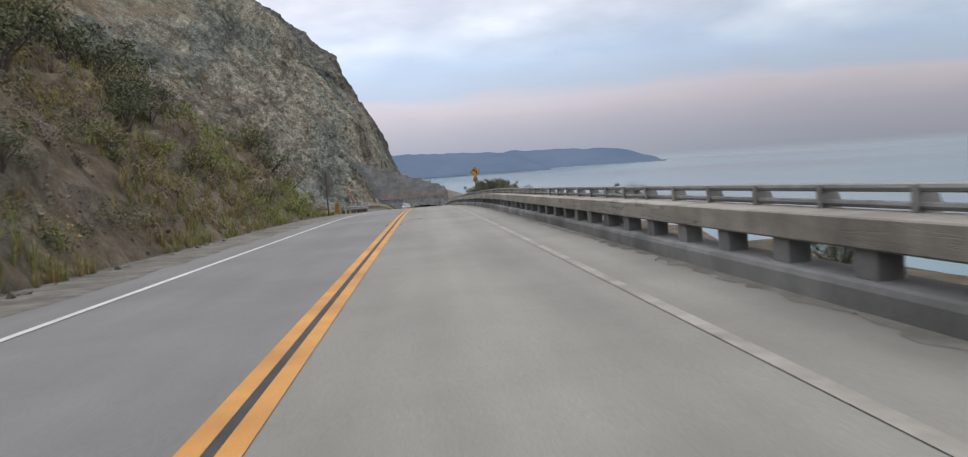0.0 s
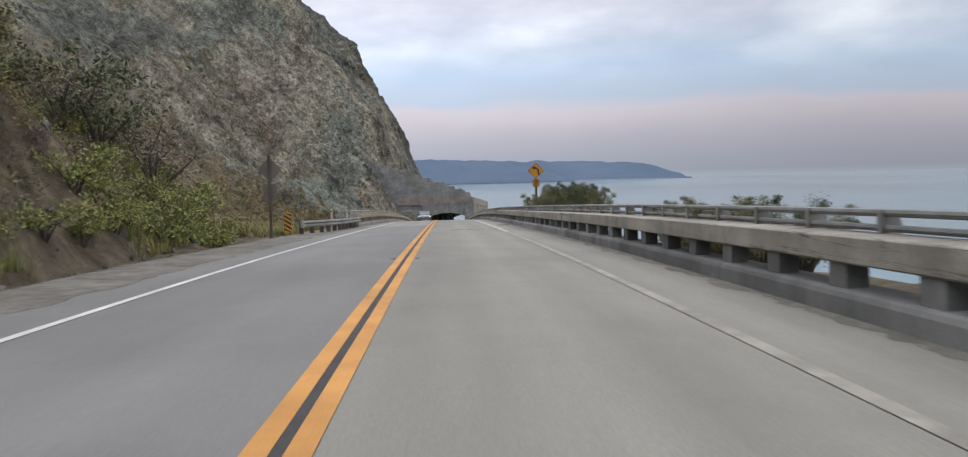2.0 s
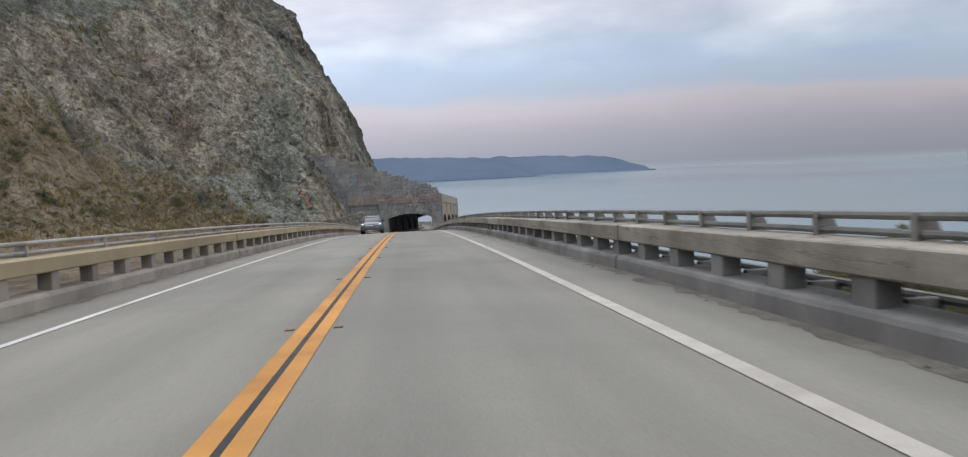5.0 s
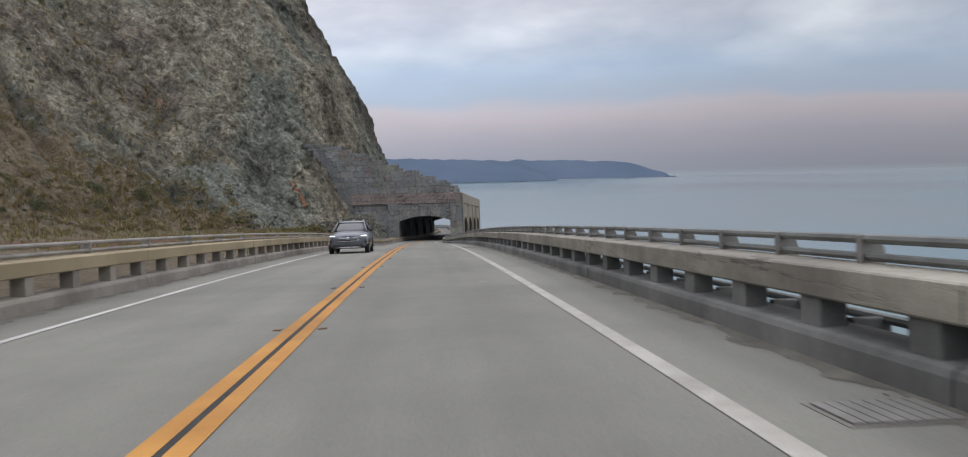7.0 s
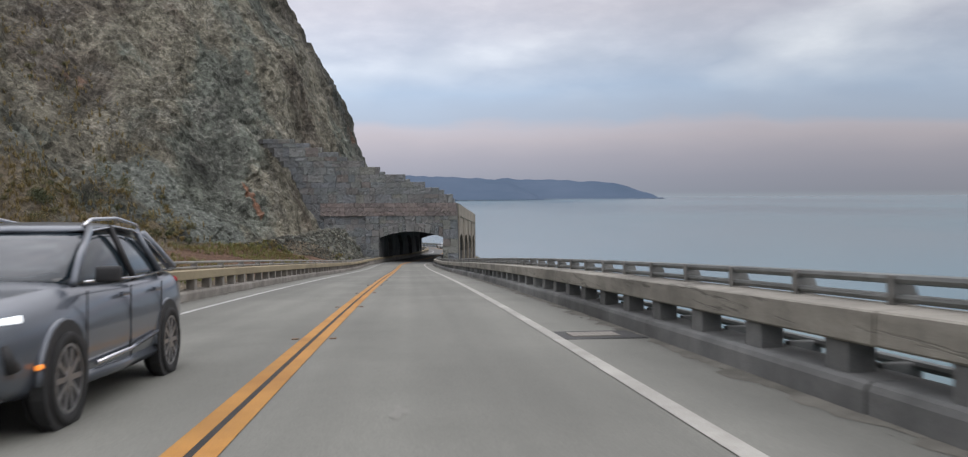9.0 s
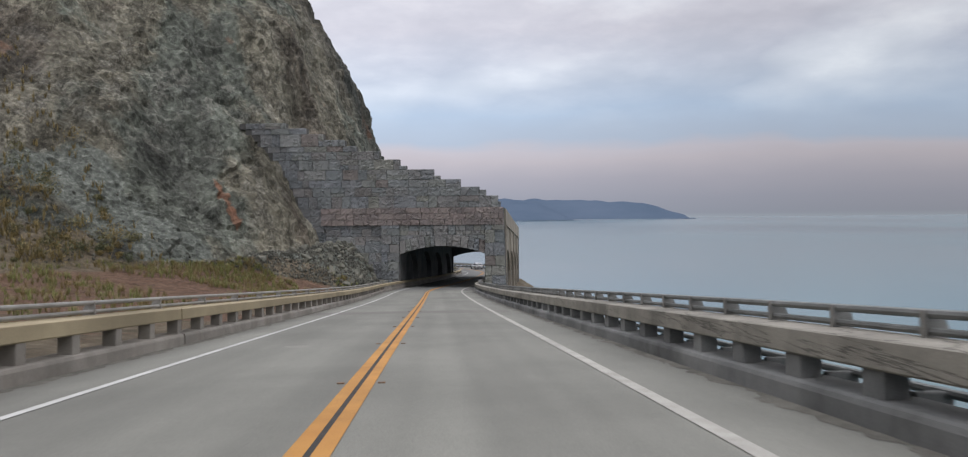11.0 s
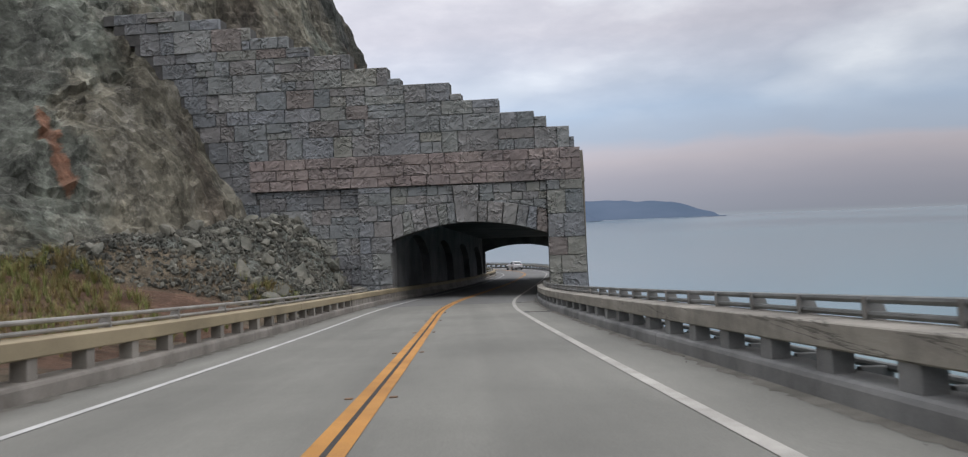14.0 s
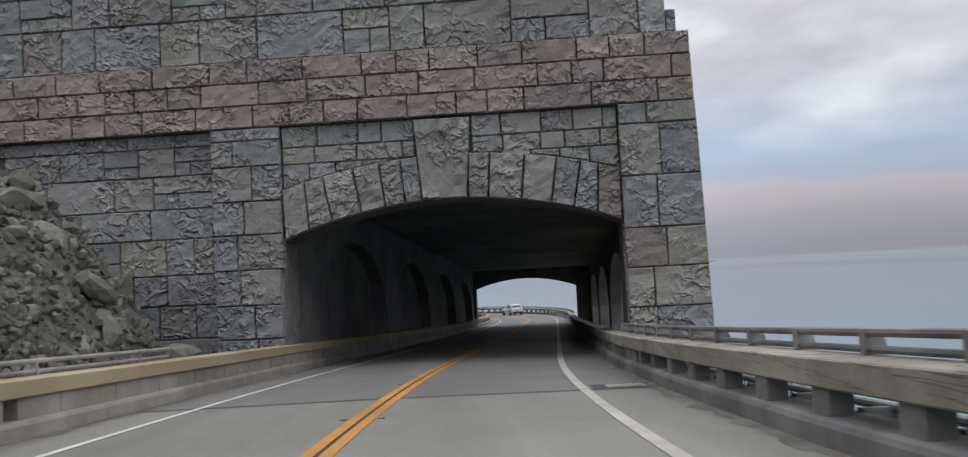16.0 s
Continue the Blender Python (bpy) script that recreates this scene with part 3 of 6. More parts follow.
def crag(q, size, seed):
    """A broken face: each cell of rock is a tilted plane of its own."""
    c = noise.voronoi(Vector((q.x / size + seed, q.y / size, q.z / size * 0.7)))[1][0]
    r = noise.cell_vector(c * 31.7 + Vector((seed, 3.0, 7.0)))
    d = Vector((q.x / size + seed, q.y / size, q.z / size * 0.7)) - c
    return (r.x - 0.5) * 0.9 + d.dot(Vector((r.y - 0.5, r.z - 0.5, r.x - 0.35))) * 1.5


def rough_rock(q, calm=1.0):
    """Metres by which the rock stands out."""
    a = noise.fractal(q * 0.03, 1.0, 2.0, 3) * 4.0
    b = noise.ridged_multi_fractal(q * Vector((0.085, 0.085, 0.045)), 1.0, 2.0, 4, 1.0, 2.0) * 0.55 - 0.55
    w = q + Vector((noise.noise(q * 0.25), noise.noise(q * 0.25 + Vector((9, 0, 0))), noise.noise(q * 0.25 + Vector((0, 9, 0))))) * 1.4
    c = crag(w, 8.0, 2.0) * 0.7 + crag(w, 3.4, 5.0) * 0.5 + crag(w, 1.6, 8.0) * 0.42 + crag(q, 0.75, 11.0) * 0.26
    return (a + b + c) * calm


def grassiness(t, n):
    """How much earth and grass covers the rock: a talus that climbs away from the shed, and the brown upper slope."""
    edge = key([(6.6, 0), (7.0, 4), (7.3, 12), (7.5, 20), (7.9, 36), (8.3, 48), (9, 58), (12, 60)], t)
    low = 0.5 * max(0.0, min(1.0, (edge + 3 - n) / 6)) if t > 6.5 else 0.0
    high = key([(66, 0.0), (84, 0.45)], n) if t > 5.5 else key([(80, 0.0), (100, 0.4)], n)
    mid = 0.37 * max(0.0, min(1.0, (key([(7.2, 10), (7.6, 34), (8.0, 60), (8.6, 90), (12, 110)], t) + 8 - n) / 16)) if t > 7.0 else 0.0
    return max(low, mid, high, key([(6.2, 0.0), (6.6, 0.1), (7.2, 0.17)], t))


REACH = [0.0]
for p_, q_ in zip(FOOT, FOOT[1:]):
    REACH.append(REACH[-1] + (Vector(q_) - Vector(p_)).length)


def reach(t):
    """Metres along the cliff's foot."""
    i = min(int(t), len(FOOT) - 2)
    return REACH[i] + (REACH[i + 1] - REACH[i]) * (t - i)


def furrows(t, n):
    """Gullies that run down the slope, in metres."""
    u = reach(t) + 5.0 * noise.fractal(Vector((reach(t) * 0.05, n * 0.05, 4.0)), 1.0, 2.0, 4)
    a = 1 - 2.2 * abs(noise.noise(Vector((u * 0.07, n * 0.012, 1.0))))
    b = 1 - 2.2 * abs(noise.noise(Vector((u * 0.21, n * 0.03, 6.0))))
    return max(0.0, a) ** 2 * 2.6 + max(0.0, b) ** 2 * 1.0


def cliff_surface(t, n):
    if n > 135:
        # the land goes on inland behind the crest
        q = cliff_surface(t, 135)
        return q + Vector((135 - n, 0, 0.04 * (n - 135) * noise.noise(q * 0.01)))
    q, back = cliff_point(t, n)
    calm = key([(0, 0.55), (2.5, 1.0)], n) * (1 - 0.55 * min(1, grassiness(t, n) * 1.4)) * key([(4.7, 0.95), (5.0, 0.9), (5.8, 0.85), (6.2, 0.8), (7.2, 0.65)], t)
    out = rough_rock(q, calm) - furrows(t, n) * key([(3.8, 0.2), (4.8, 0.12), (5.9, 0.15), (6.6, 0.7), (7.4, 1.0)], t) * key([(0, 0.0), (6, 1.0)], n)
    return q - back * out * 0.8 + Vector((0, 0, 0.55 * out))


def valley_surface(t, f):
    """The floor between the road's inner edge and the cliff's foot."""
    foot, back = cliff_point(t, 0)
    q = at(min(max(foot.y, -55), 300), -5.75, -0.9).lerp(foot, f)
    if foot.y < 92:
        q.z -= 8 * (1 - f)
    if t < 5.0:
        q = foot - back * (1 - f) * 3.0 - Vector((0, 0, 6 * (1 - f)))
    heap = key([(4.9, 0), (5.05, 4.4), (5.5, 4.0), (5.9, 2.8), (6.4, 0.9), (7, 0)], t)
    q.z += heap * math.sin(math.pi * min(1, f * 1.05)) + 0.35 * noise.fractal(q * 0.3, 1.0, 2.0, 4) * (1 if f > 0 else 0)
    return q


def build_cliff():
    ts = []
    t = 0.0
    while t < len(FOOT) - 1:
        ts.append(t)
        p = spline(FOOT, t)
        gap = 0.36 if 262 < p.y < 304 else 0.7 if 225 < p.y < 345 else 1.6
        ln = (spline(FOOT, min(t + 0.05, len(FOOT) - 1)) - p).length / 0.05
        t += gap / max(ln, 1)
    ns = [0.0]
    while ns[-1] < 130:
        ns.append(ns[-1] + 0.2 + 0.013 * ns[-1])
    ns += [ns[-1] + 60, ns[-1] + 200, ns[-1] + 500, ns[-1] + 1100]
    verts, soil, scree, clay, rust, slate, far, run, faces = [], [], [], [], [], [], [], [], []
    inner = 12
    for t in ts:
        for k in range(inner):
            verts.append(valley_surface(t, k / inner))
            far.append(reach(t))
            run.append(k - inner)
            soil.append(0.75 if t > 6 else 0.3)
            scree.append(key([(5.9, 0.6), (6.4, 0.0)], t))
            rust.append(0.0)
            slate.append(0.0)
            clay.append(key([(6.1, 0.0), (6.5, 0.6), (8.5, 0.6), (9.5, 0.2)], t) * key([(0.0, 0.6), (0.25, 1.0), (0.75, 1.0), (1.0, 0.2)], k / inner))
        for n in ns:
            verts.append(cliff_surface(t, n))
            far.append(reach(t))
            run.append(n * 1.4)
            soil.append(max(0.02, grassiness(t, n) + (0.3 if n < 4 and t > 6.9 else 0)))
            scree.append(0.75 * math.exp(-((t - 6.35 - 0.03 * n) / 0.42) ** 2) * key([(13, 1.0), (19, 0.0)], n))
            clay.append(0.0)
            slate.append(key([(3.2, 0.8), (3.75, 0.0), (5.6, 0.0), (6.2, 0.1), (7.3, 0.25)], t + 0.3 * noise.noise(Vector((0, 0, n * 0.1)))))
            rust.append(0.7 * math.exp(-((t - 5.5 + 0.012 * (n - 5)) / 0.05) ** 2) * key([(2.0, 0.0), (3.2, 1.0), (6.8, 1.0), (8.5, 0.0)], n))
    w = inner + len(ns)
    for i in range(len(ts) - 1):
        for j in range(w - 1):
            a = i * w + j
            faces.append((a, a + 1, a + w + 1, a + w))
    me = bpy.data.meshes.new("cliff")
    me.from_pydata([tuple(v) for v in verts], [], faces)
    me.attributes.new("soil", "FLOAT", "POINT").data.foreach_set("value", soil)
    me.attributes.new("scree", "FLOAT", "POINT").data.foreach_set("value", scree)
    me.attributes.new("clay", "FLOAT", "POINT").data.foreach_set("value", clay)
    me.attributes.new("rust", "FLOAT", "POINT").data.foreach_set("value", rust)
    me.attributes.new("slate", "FLOAT", "POINT").data.foreach_set("value", slate)
    me.attributes.new("along", "FLOAT", "POINT").data.foreach_set("value", far)
    me.attributes.new("run", "FLOAT", "POINT").data.foreach_set("value", run)
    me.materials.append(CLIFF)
    me.update()
    tagged(new("cliff", me), "steep grey-green rock cliff with scree and dry grass at its foot", "cliff", kind="structure")


def bank_z(x, y):
    """The height of the cut bank beside the approach road."""
    foot = key([(-60, -5.9), (20, -6.0), (45, -6.3), (60, -7.2), (75, -10.0), (88, -14.0), (100, -18)], y) + 0.35 * noise.noise((0, y * 0.2, 3))
    top = key([(-60, 44), (0, 42), (25, 34), (45, 21), (60, 11.0), (72, 6.0), (84, 1.8), (92, -0.6), (100, -3)], y)
    ground = at(min(y, 95), -CURB, -0.05).z
    d = foot - x
    if d < 0:
        return ground
    h = 1.15 * d if d < 3.2 else 3.68 + (d - 3.2) * 0.86
    h = top * (1 - math.exp(-h / max(0.3, top))) * 1.25 if top > 0 else top * min(1, d / 4)
    return ground + h


def bank_surface(x, y):
    q = Vector((x, y, bank_z(x, y)))
    d = max(0.0, min(1.0, (-5.9 - x) / 3.0))
    out = (noise.fractal(q * 0.22, 1.0, 2.0, 4) * 1.2 + noise.cell(q * 0.8) * 0.25 + noise.fractal(q * 1.3, 1.0, 2.0, 3) * 0.3) * d
    q.x += 0.7 * out
    q.z += 0.6 * out + 0.05 * noise.fractal(q * 1.5, 1.0, 2.0, 3)
    if y > 84 and x < -6.3:
        q.z -= (y - 84) * 0.35 * min(1, (-6.3 - x) / 3)
    return q


def build_bank():
    xs = [-5.1 - 0.45 * k for k in range(30)]
    while xs[-1] > -75:
        xs.append(xs[-1] - 0.45 - 0.035 * (-xs[-1] - 18.0))
    ys = [-60 + 0.9 * k for k in range(172)]
    verts, soil, faces = [], [], []
    for y in ys:
        for k, x in enumerate(xs):
            q = bank_surface(x, y) if k else at(y, -CURB + 0.02, -0.03)
            verts.append(q)
            soil.append(0.5 + 0.25 * noise.noise(q * 0.12) if x < -6.6 else 0.6)
    w = len(xs)
    for i in range(len(ys) - 1):
        for j in range(w - 1):
            a = i * w + j
            faces.append((a, a + 1, a + w + 1, a + w))
    me = bpy.data.meshes.new("ground")
    me.from_pydata([tuple(v) for v in verts], [], faces)
    me.attributes.new("soil", "FLOAT", "POINT").data.foreach_set("value", soil)
    me.attributes.new("along", "FLOAT", "POINT").data.foreach_set("value", [q[1] for q in verts])
    me.attributes.new("run", "FLOAT", "POINT").data.foreach_set("value", [-1.5 * q[0] for q in verts])
    me.materials.append(CLIFF)
    me.update()
    tagged(new("ground", me), "cut bank of brown earth and broken rock beside the road", "bank", kind="structure")


def build_seaward():
    """The slope that falls from the road's outer edge to the sea."""
    verts, soil, faces = [], [], []
    outs = [0, 0.8, 2, 3.5, 6, 10, 16, 26, 40, 60, 85]
    ys = [-60 + 2.0 * k for k in range(80)] + [100 + 4 * k for k in range(1, 72)]
    for y in ys:
        e = at(y, 5.5, -0.35)
        for d in outs:
            drop = 0.05 * d if d < 3.5 else 0.17 + (d - 3.5) * 0.68
            if y > 92:
                drop += (min(22, (y - 92) * 0.9) + d * 0.25) * key([(270, 1), (297, 0.03)], y)
            q = Vector((e.x + d - (0 if y <= 92 else 0.4), y, e.z - drop))
            q.z += noise.fractal(q * 0.3, 1.0, 2.0, 4) * 0.5 * min(1, d)
            verts.append(q)
            soil.append(0.6)
    w = len(outs)
    for i in range(len(ys) - 1):
        for j in range(w - 1):
            a = i * w + j
            faces.append((a, a + w, a + w + 1, a + 1))
    me = bpy.data.meshes.new("ground_seaward")
    me.from_pydata([tuple(v) for v in verts], [], faces)
    me.attributes.new("soil", "FLOAT", "POINT").data.foreach_set("value", soil)
    me.attributes.new("along", "FLOAT", "POINT").data.foreach_set("value", [q[1] for q in verts])
    me.attributes.new("run", "FLOAT", "POINT").data.foreach_set("value", [-1.5 * q[0] for q in verts])
    me.materials.append(CLIFF)
    me.update()
    tagged(new("ground_seaward", me), "earth slope falling from the road to the sea", "slope", kind="structure")


build_cliff()
build_bank()
build_seaward()


# ---- road ----
def build_road():
    for name, s0, s1, prof, material, label in (
            ("road_approach", -60, 90, [(0, -0.4), (0, 0), (CURB, 0), (CURB, -0.4)], ASPHALT, "worn grey asphalt approach road"),
            ("road_approach_lane", -60, 90, [(-CURB, -0.4), (-CURB, 0), (0, 0), (0, -0.4)], ASPHALT_DARK, "darker grey asphalt lane"),
            ("road_bridge", 90.06, 293.4, [(-CURB, -0.9), (-CURB, 0), (0, 0), (CURB, 0), (CURB, -0.9), (0, -0.9)], DECK, "pale worn concrete bridge deck"),
            ("road_shed", 293.42, S_END, [(-CURB, -0.4), (-CURB, 0), (0, 0), (CURB, 0), (CURB, -0.4), (0, -0.4)], ASPHALT_DARK, "dark asphalt road through the shed")):
        bm = bmesh.new()
        sweep(bm, s0, s1, prof)
        tagged(link(name, bm, material), label, "road", kind="structure")
    # sealed joints and patches
    for s0, s1, o0, o1, material, label in (
            (89.97, 90.1, -CURB, CURB, SEAL, "dark sealed expansion joint"), (233.0, 235.9, -CURB + 0.3, CURB - 0.6, PATCH, "brown patch across the deck"),
            (293.3, 293.55, -CURB, CURB, SEAL, "dark sealed bridge end joint"), (285.0, 285.07, -CURB, CURB, PATCH, "fine joint across the deck")):
        bm = bmesh.new()
        sweep(bm, s0, s1, [(o0, 0.004), (0 if o0 < 0 else (o0 + o1) / 2, 0.004), (o1, 0.004)], 1.0, False)
        tagged(link("road_joint", bm, material), label, "road joint", kind="structure")
    for o, w, material, name, label, s0, s1 in (
            (-3.5, 0.13, PAINT_W, "edge_line", "solid white edge line", -60, S_END), (3.46, 0.15, PAINT_FADED, "edge_line", "faded off-white edge line", -60, 72),
            (3.5, 0.18, PAINT_EDGE, "edge_line", "off-white edge line", 72.02, S_END),
            (-0.114, 0.15, PAINT_Y, "centre_line", "worn yellow centre line", -60, 90), (0.114, 0.15, PAINT_Y, "centre_line", "worn yellow centre line", -60, 90),
            (-0.107, 0.155, PAINT_Y, "centre_line", "worn yellow centre line", 90.1, S_END), (0.107, 0.155, PAINT_Y, "centre_line", "worn yellow centre line", 90.1, S_END)):
        bm = bmesh.new()
        sweep(bm, s0, s1, [(o - w / 2, 0.008), (o + w / 2, 0.008)], 1.5, False)
        tagged(link(name, bm, material), label, "road marking", kind="structure")
    for s0, s1, w in ((-60, 90, 0.037), (90.1, 400, 0.032)):
        bm = bmesh.new()
        sweep(bm, s0, s1, [(-w, 0.0055), (w, 0.0055)], 1.5, False)
        tagged(link("centre_gap", bm, BLACK_PAINT), "dark strip between the yellow lines", "road marking", kind="structure")
    for s, o, ln, wd, turn in ((38.8, 0.8, 0.4, 0.6, 0), (76.3, 1.36, 0.13, 0.6, 0.1), (76.36, 2.25, 0.15, 0.66, 0.1), (76.3, 1.79, 1.3, 0.16, 0.2), (82.5, 4.05, 0.4, 0.5, 0)):
        bm = bmesh.new()
        box(bm, -wd / 2, wd / 2, -ln / 2, ln / 2, 0.0, 0.009)
        o_ = link("survey_mark", bm, PAINT_FADED)
        o_.matrix_world = along(s, o, 0.004) @ Matrix.Rotation(turn, 4, "Z")
        tagged(o_, "short faded white paint mark on the lane", "road marking", kind="structure")
    # raised markers, in pairs beside the centre lines
    bm = bmesh.new()
    box(bm, -0.05, 0.05, -0.05, 0.05, 0, 0.016, None, 0.006)
    me = bpy.data.meshes.new("road_marker")
    bm.to_mesh(me)
    bm.free()
    me.materials.append(REFLECT)
    rows = [33.5, 54.2, 68.6, 82.2]
    rows += [key([(0, 89.0), (6, 131.8), (7, 138.4), (8, 146.5), (9, 153.0), (10, 161.8), (11, 169.9), (18, 221.7), (19, 228.4), (21, 241.7), (29, 297.0)], k) for k in range(30)]
    for s in rows:
        for o in (-0.27, 0.27):
            ob = new("road_marker", me)
            ob.matrix_world = along(s, o, 0.0)
            tagged(ob, "small amber raised road marker", "road marker", "markers along the centre line")


build_road()


def gutter(sg, s0, s1, lo, hi):
    """Windblown dirt against the curb, with a ragged edge."""
    bm = bmesh.new()
    rows = []
    s = s0
    while s <= s1:
        w = lo + (hi - lo) * max(0.0, min(1.0, 0.5 + 0.9 * noise.fractal(Vector((s * 0.8, sg * 3.0, 0)), 0.6, 2.0, 6)))
        rows.append([bm.verts.new(at(s, sg * (CURB - w), 0.0035)), bm.verts.new(at(s, sg * (CURB - w * 0.5), 0.009)), bm.verts.new(at(s, sg * (CURB + 0.01), 0.02))])
        s += 0.16
    for a, b in zip(rows, rows[1:]):
        for j in (0, 1):
            bm.faces.new((a[j], a[j + 1], b[j + 1], b[j]) if sg > 0 else (a[j], b[j], b[j + 1], a[j + 1]))
    tagged(link("gutter_dirt", bm, DIRT), "brown dirt gathered along the curb", "dirt", kind="stuff")


gutter(1, -58, 300, 0.03, 0.3)
gutter(-1, 93, 300, 0.11, 0.38)


def verge():
    """Loose gravel between the lane's edge and the foot of the bank."""
    bm = bmesh.new()
    rows = []
    for k in range(620):
        s = -58 + 0.24 * k
        w = 0.25 * noise.fractal(Vector((s * 0.45, 2.0, 0)), 0.7, 2.0, 6)
        rows.append([bm.verts.new(at(s, -4.5 + w, 0.004)), bm.verts.new(at(s, -4.8 + w, 0.02)), bm.verts.new(at(s, -5.4, 0.035 + 0.03 * noise.noise(Vector((s, 0, 0))))), bm.verts.new(at(s, -6.05 + 0.5 * w, 0.05)), bm.verts.new(at(s, -6.5, -0.25))])
    for a, b in zip(rows, rows[1:]):
        for j in range(4):
            bm.faces.new((a[j], b[j], b[j + 1], a[j + 1]))
    tagged(link("verge", bm, GRAVEL), "loose grey-beige gravel verge beside the lane", "verge", kind="structure")


verge()


def drain(s, off, pale=False, bare=False):
    th = base("drain_grate", "dark iron drain grate in a pale concrete frame" if pale else "worn iron drain grate in the deck" if bare else "pale worn drain grate set in a dark tarred patch", "drain grate", "grates along the gutter", along(s, off, 0.003))
    bm = bmesh.new()
    for x0, x1, y0, y1 in ((-0.4, 0.4, -0.34, -0.3), (-0.4, 0.4, 0.3, 0.34), (-0.4, -0.36, -0.3, 0.3), (0.36, 0.4, -0.3, 0.3)) if bare else ((-0.62, 0.75, -0.62, -0.3), (-0.62, 0.75, 0.3, 0.55), (-0.62, -0.36, -0.3, 0.3), (0.36, 0.75, -0.3, 0.3)):
        box(bm, x0, x1, y0, y1, 0, 0.006)
    part("surround", bm, CONC_L if pale else PATCH if bare else SEAL, th, "pale concrete surround" if pale else "tarred surround")
    # flat black plate in place of the shade under the bars
    bm = bmesh.new()
    box(bm, -0.36, 0.36, -0.3, 0.3, -0.02, 0.002)
    part("pit_shade", bm, BLACK, th)
    bm = bmesh.new()
    box(bm, -0.04, 0.04, -0.29, 0.29, 0.0, 0.018)
    me = bpy.data.meshes.new("bar")
    bm.to_mesh(me)
    bm.free()
    me.materials.append(GUARD if bare else IRON if pale else CONC_L)
    for k in range(8):
        piece("bar", me, Matrix.Translation((-0.315 + 0.09 * k, 0, 0)), th)


for s_, o_ in ((169.9, 4.12), (281.2, 4.2), (294.0, 4.3)):
    drain(s_, o_)
for s_, o_ in ((126.5, 4.4),):
    drain(s_, o_, False, True)
drain(86.0, 4.3, True)


def worn_patch(s, off, ln, wd, seed):
    """A small pale scuffed repair, ragged in outline."""
    bm = bmesh.new()
    c = bm.verts.new(at(s, off, 0.0045))
    ring = []
    for k in range(18):
        a = 2 * math.pi * k / 18
        r = 1 + 0.9 * noise.noise(Vector((math.cos(a) * 1.5, math.sin(a) * 1.5, seed)))
        ring.append(bm.verts.new(at(s + ln / 2 * r * math.sin(a), off + wd / 2 * r * math.cos(a), 0.0045)))
    for k in range(18):
        bm.faces.new((c, ring[k], ring[(k + 1) % 18]))
    tagged(link("deck_scuff", bm, SCUFF), "small pale scuffed patch on the deck", "road patch", kind="structure")


for k, (s_, o_, l_, w_) in enumerate(((145.3, 2.2, 0.5, 0.3), (144.6, -1.0, 0.35, 0.3), (146.0, -2.6, 0.4, 0.35), (151.0, -2.2, 0.6, 0.3), (226.5, 2.0, 0.7, 0.25), (164.0, 1.3, 0.8, 0.2), (228.0, -0.9, 0.5, 0.25), (139.0, 2.7, 0.4, 0.3), (214.0, -2.0, 0.9, 0.7))):
    worn_patch(s_, o_, l_ * 0.7, w_ * 0.7, k * 3.1)


# ---- bridge barriers ----
def mesh_of(name, bm, material):
    me = bpy.data.meshes.new(name)
    bm.normal_update()
    bm.to_mesh(me)
    bm.free()
    me.materials.append(material)
    return me


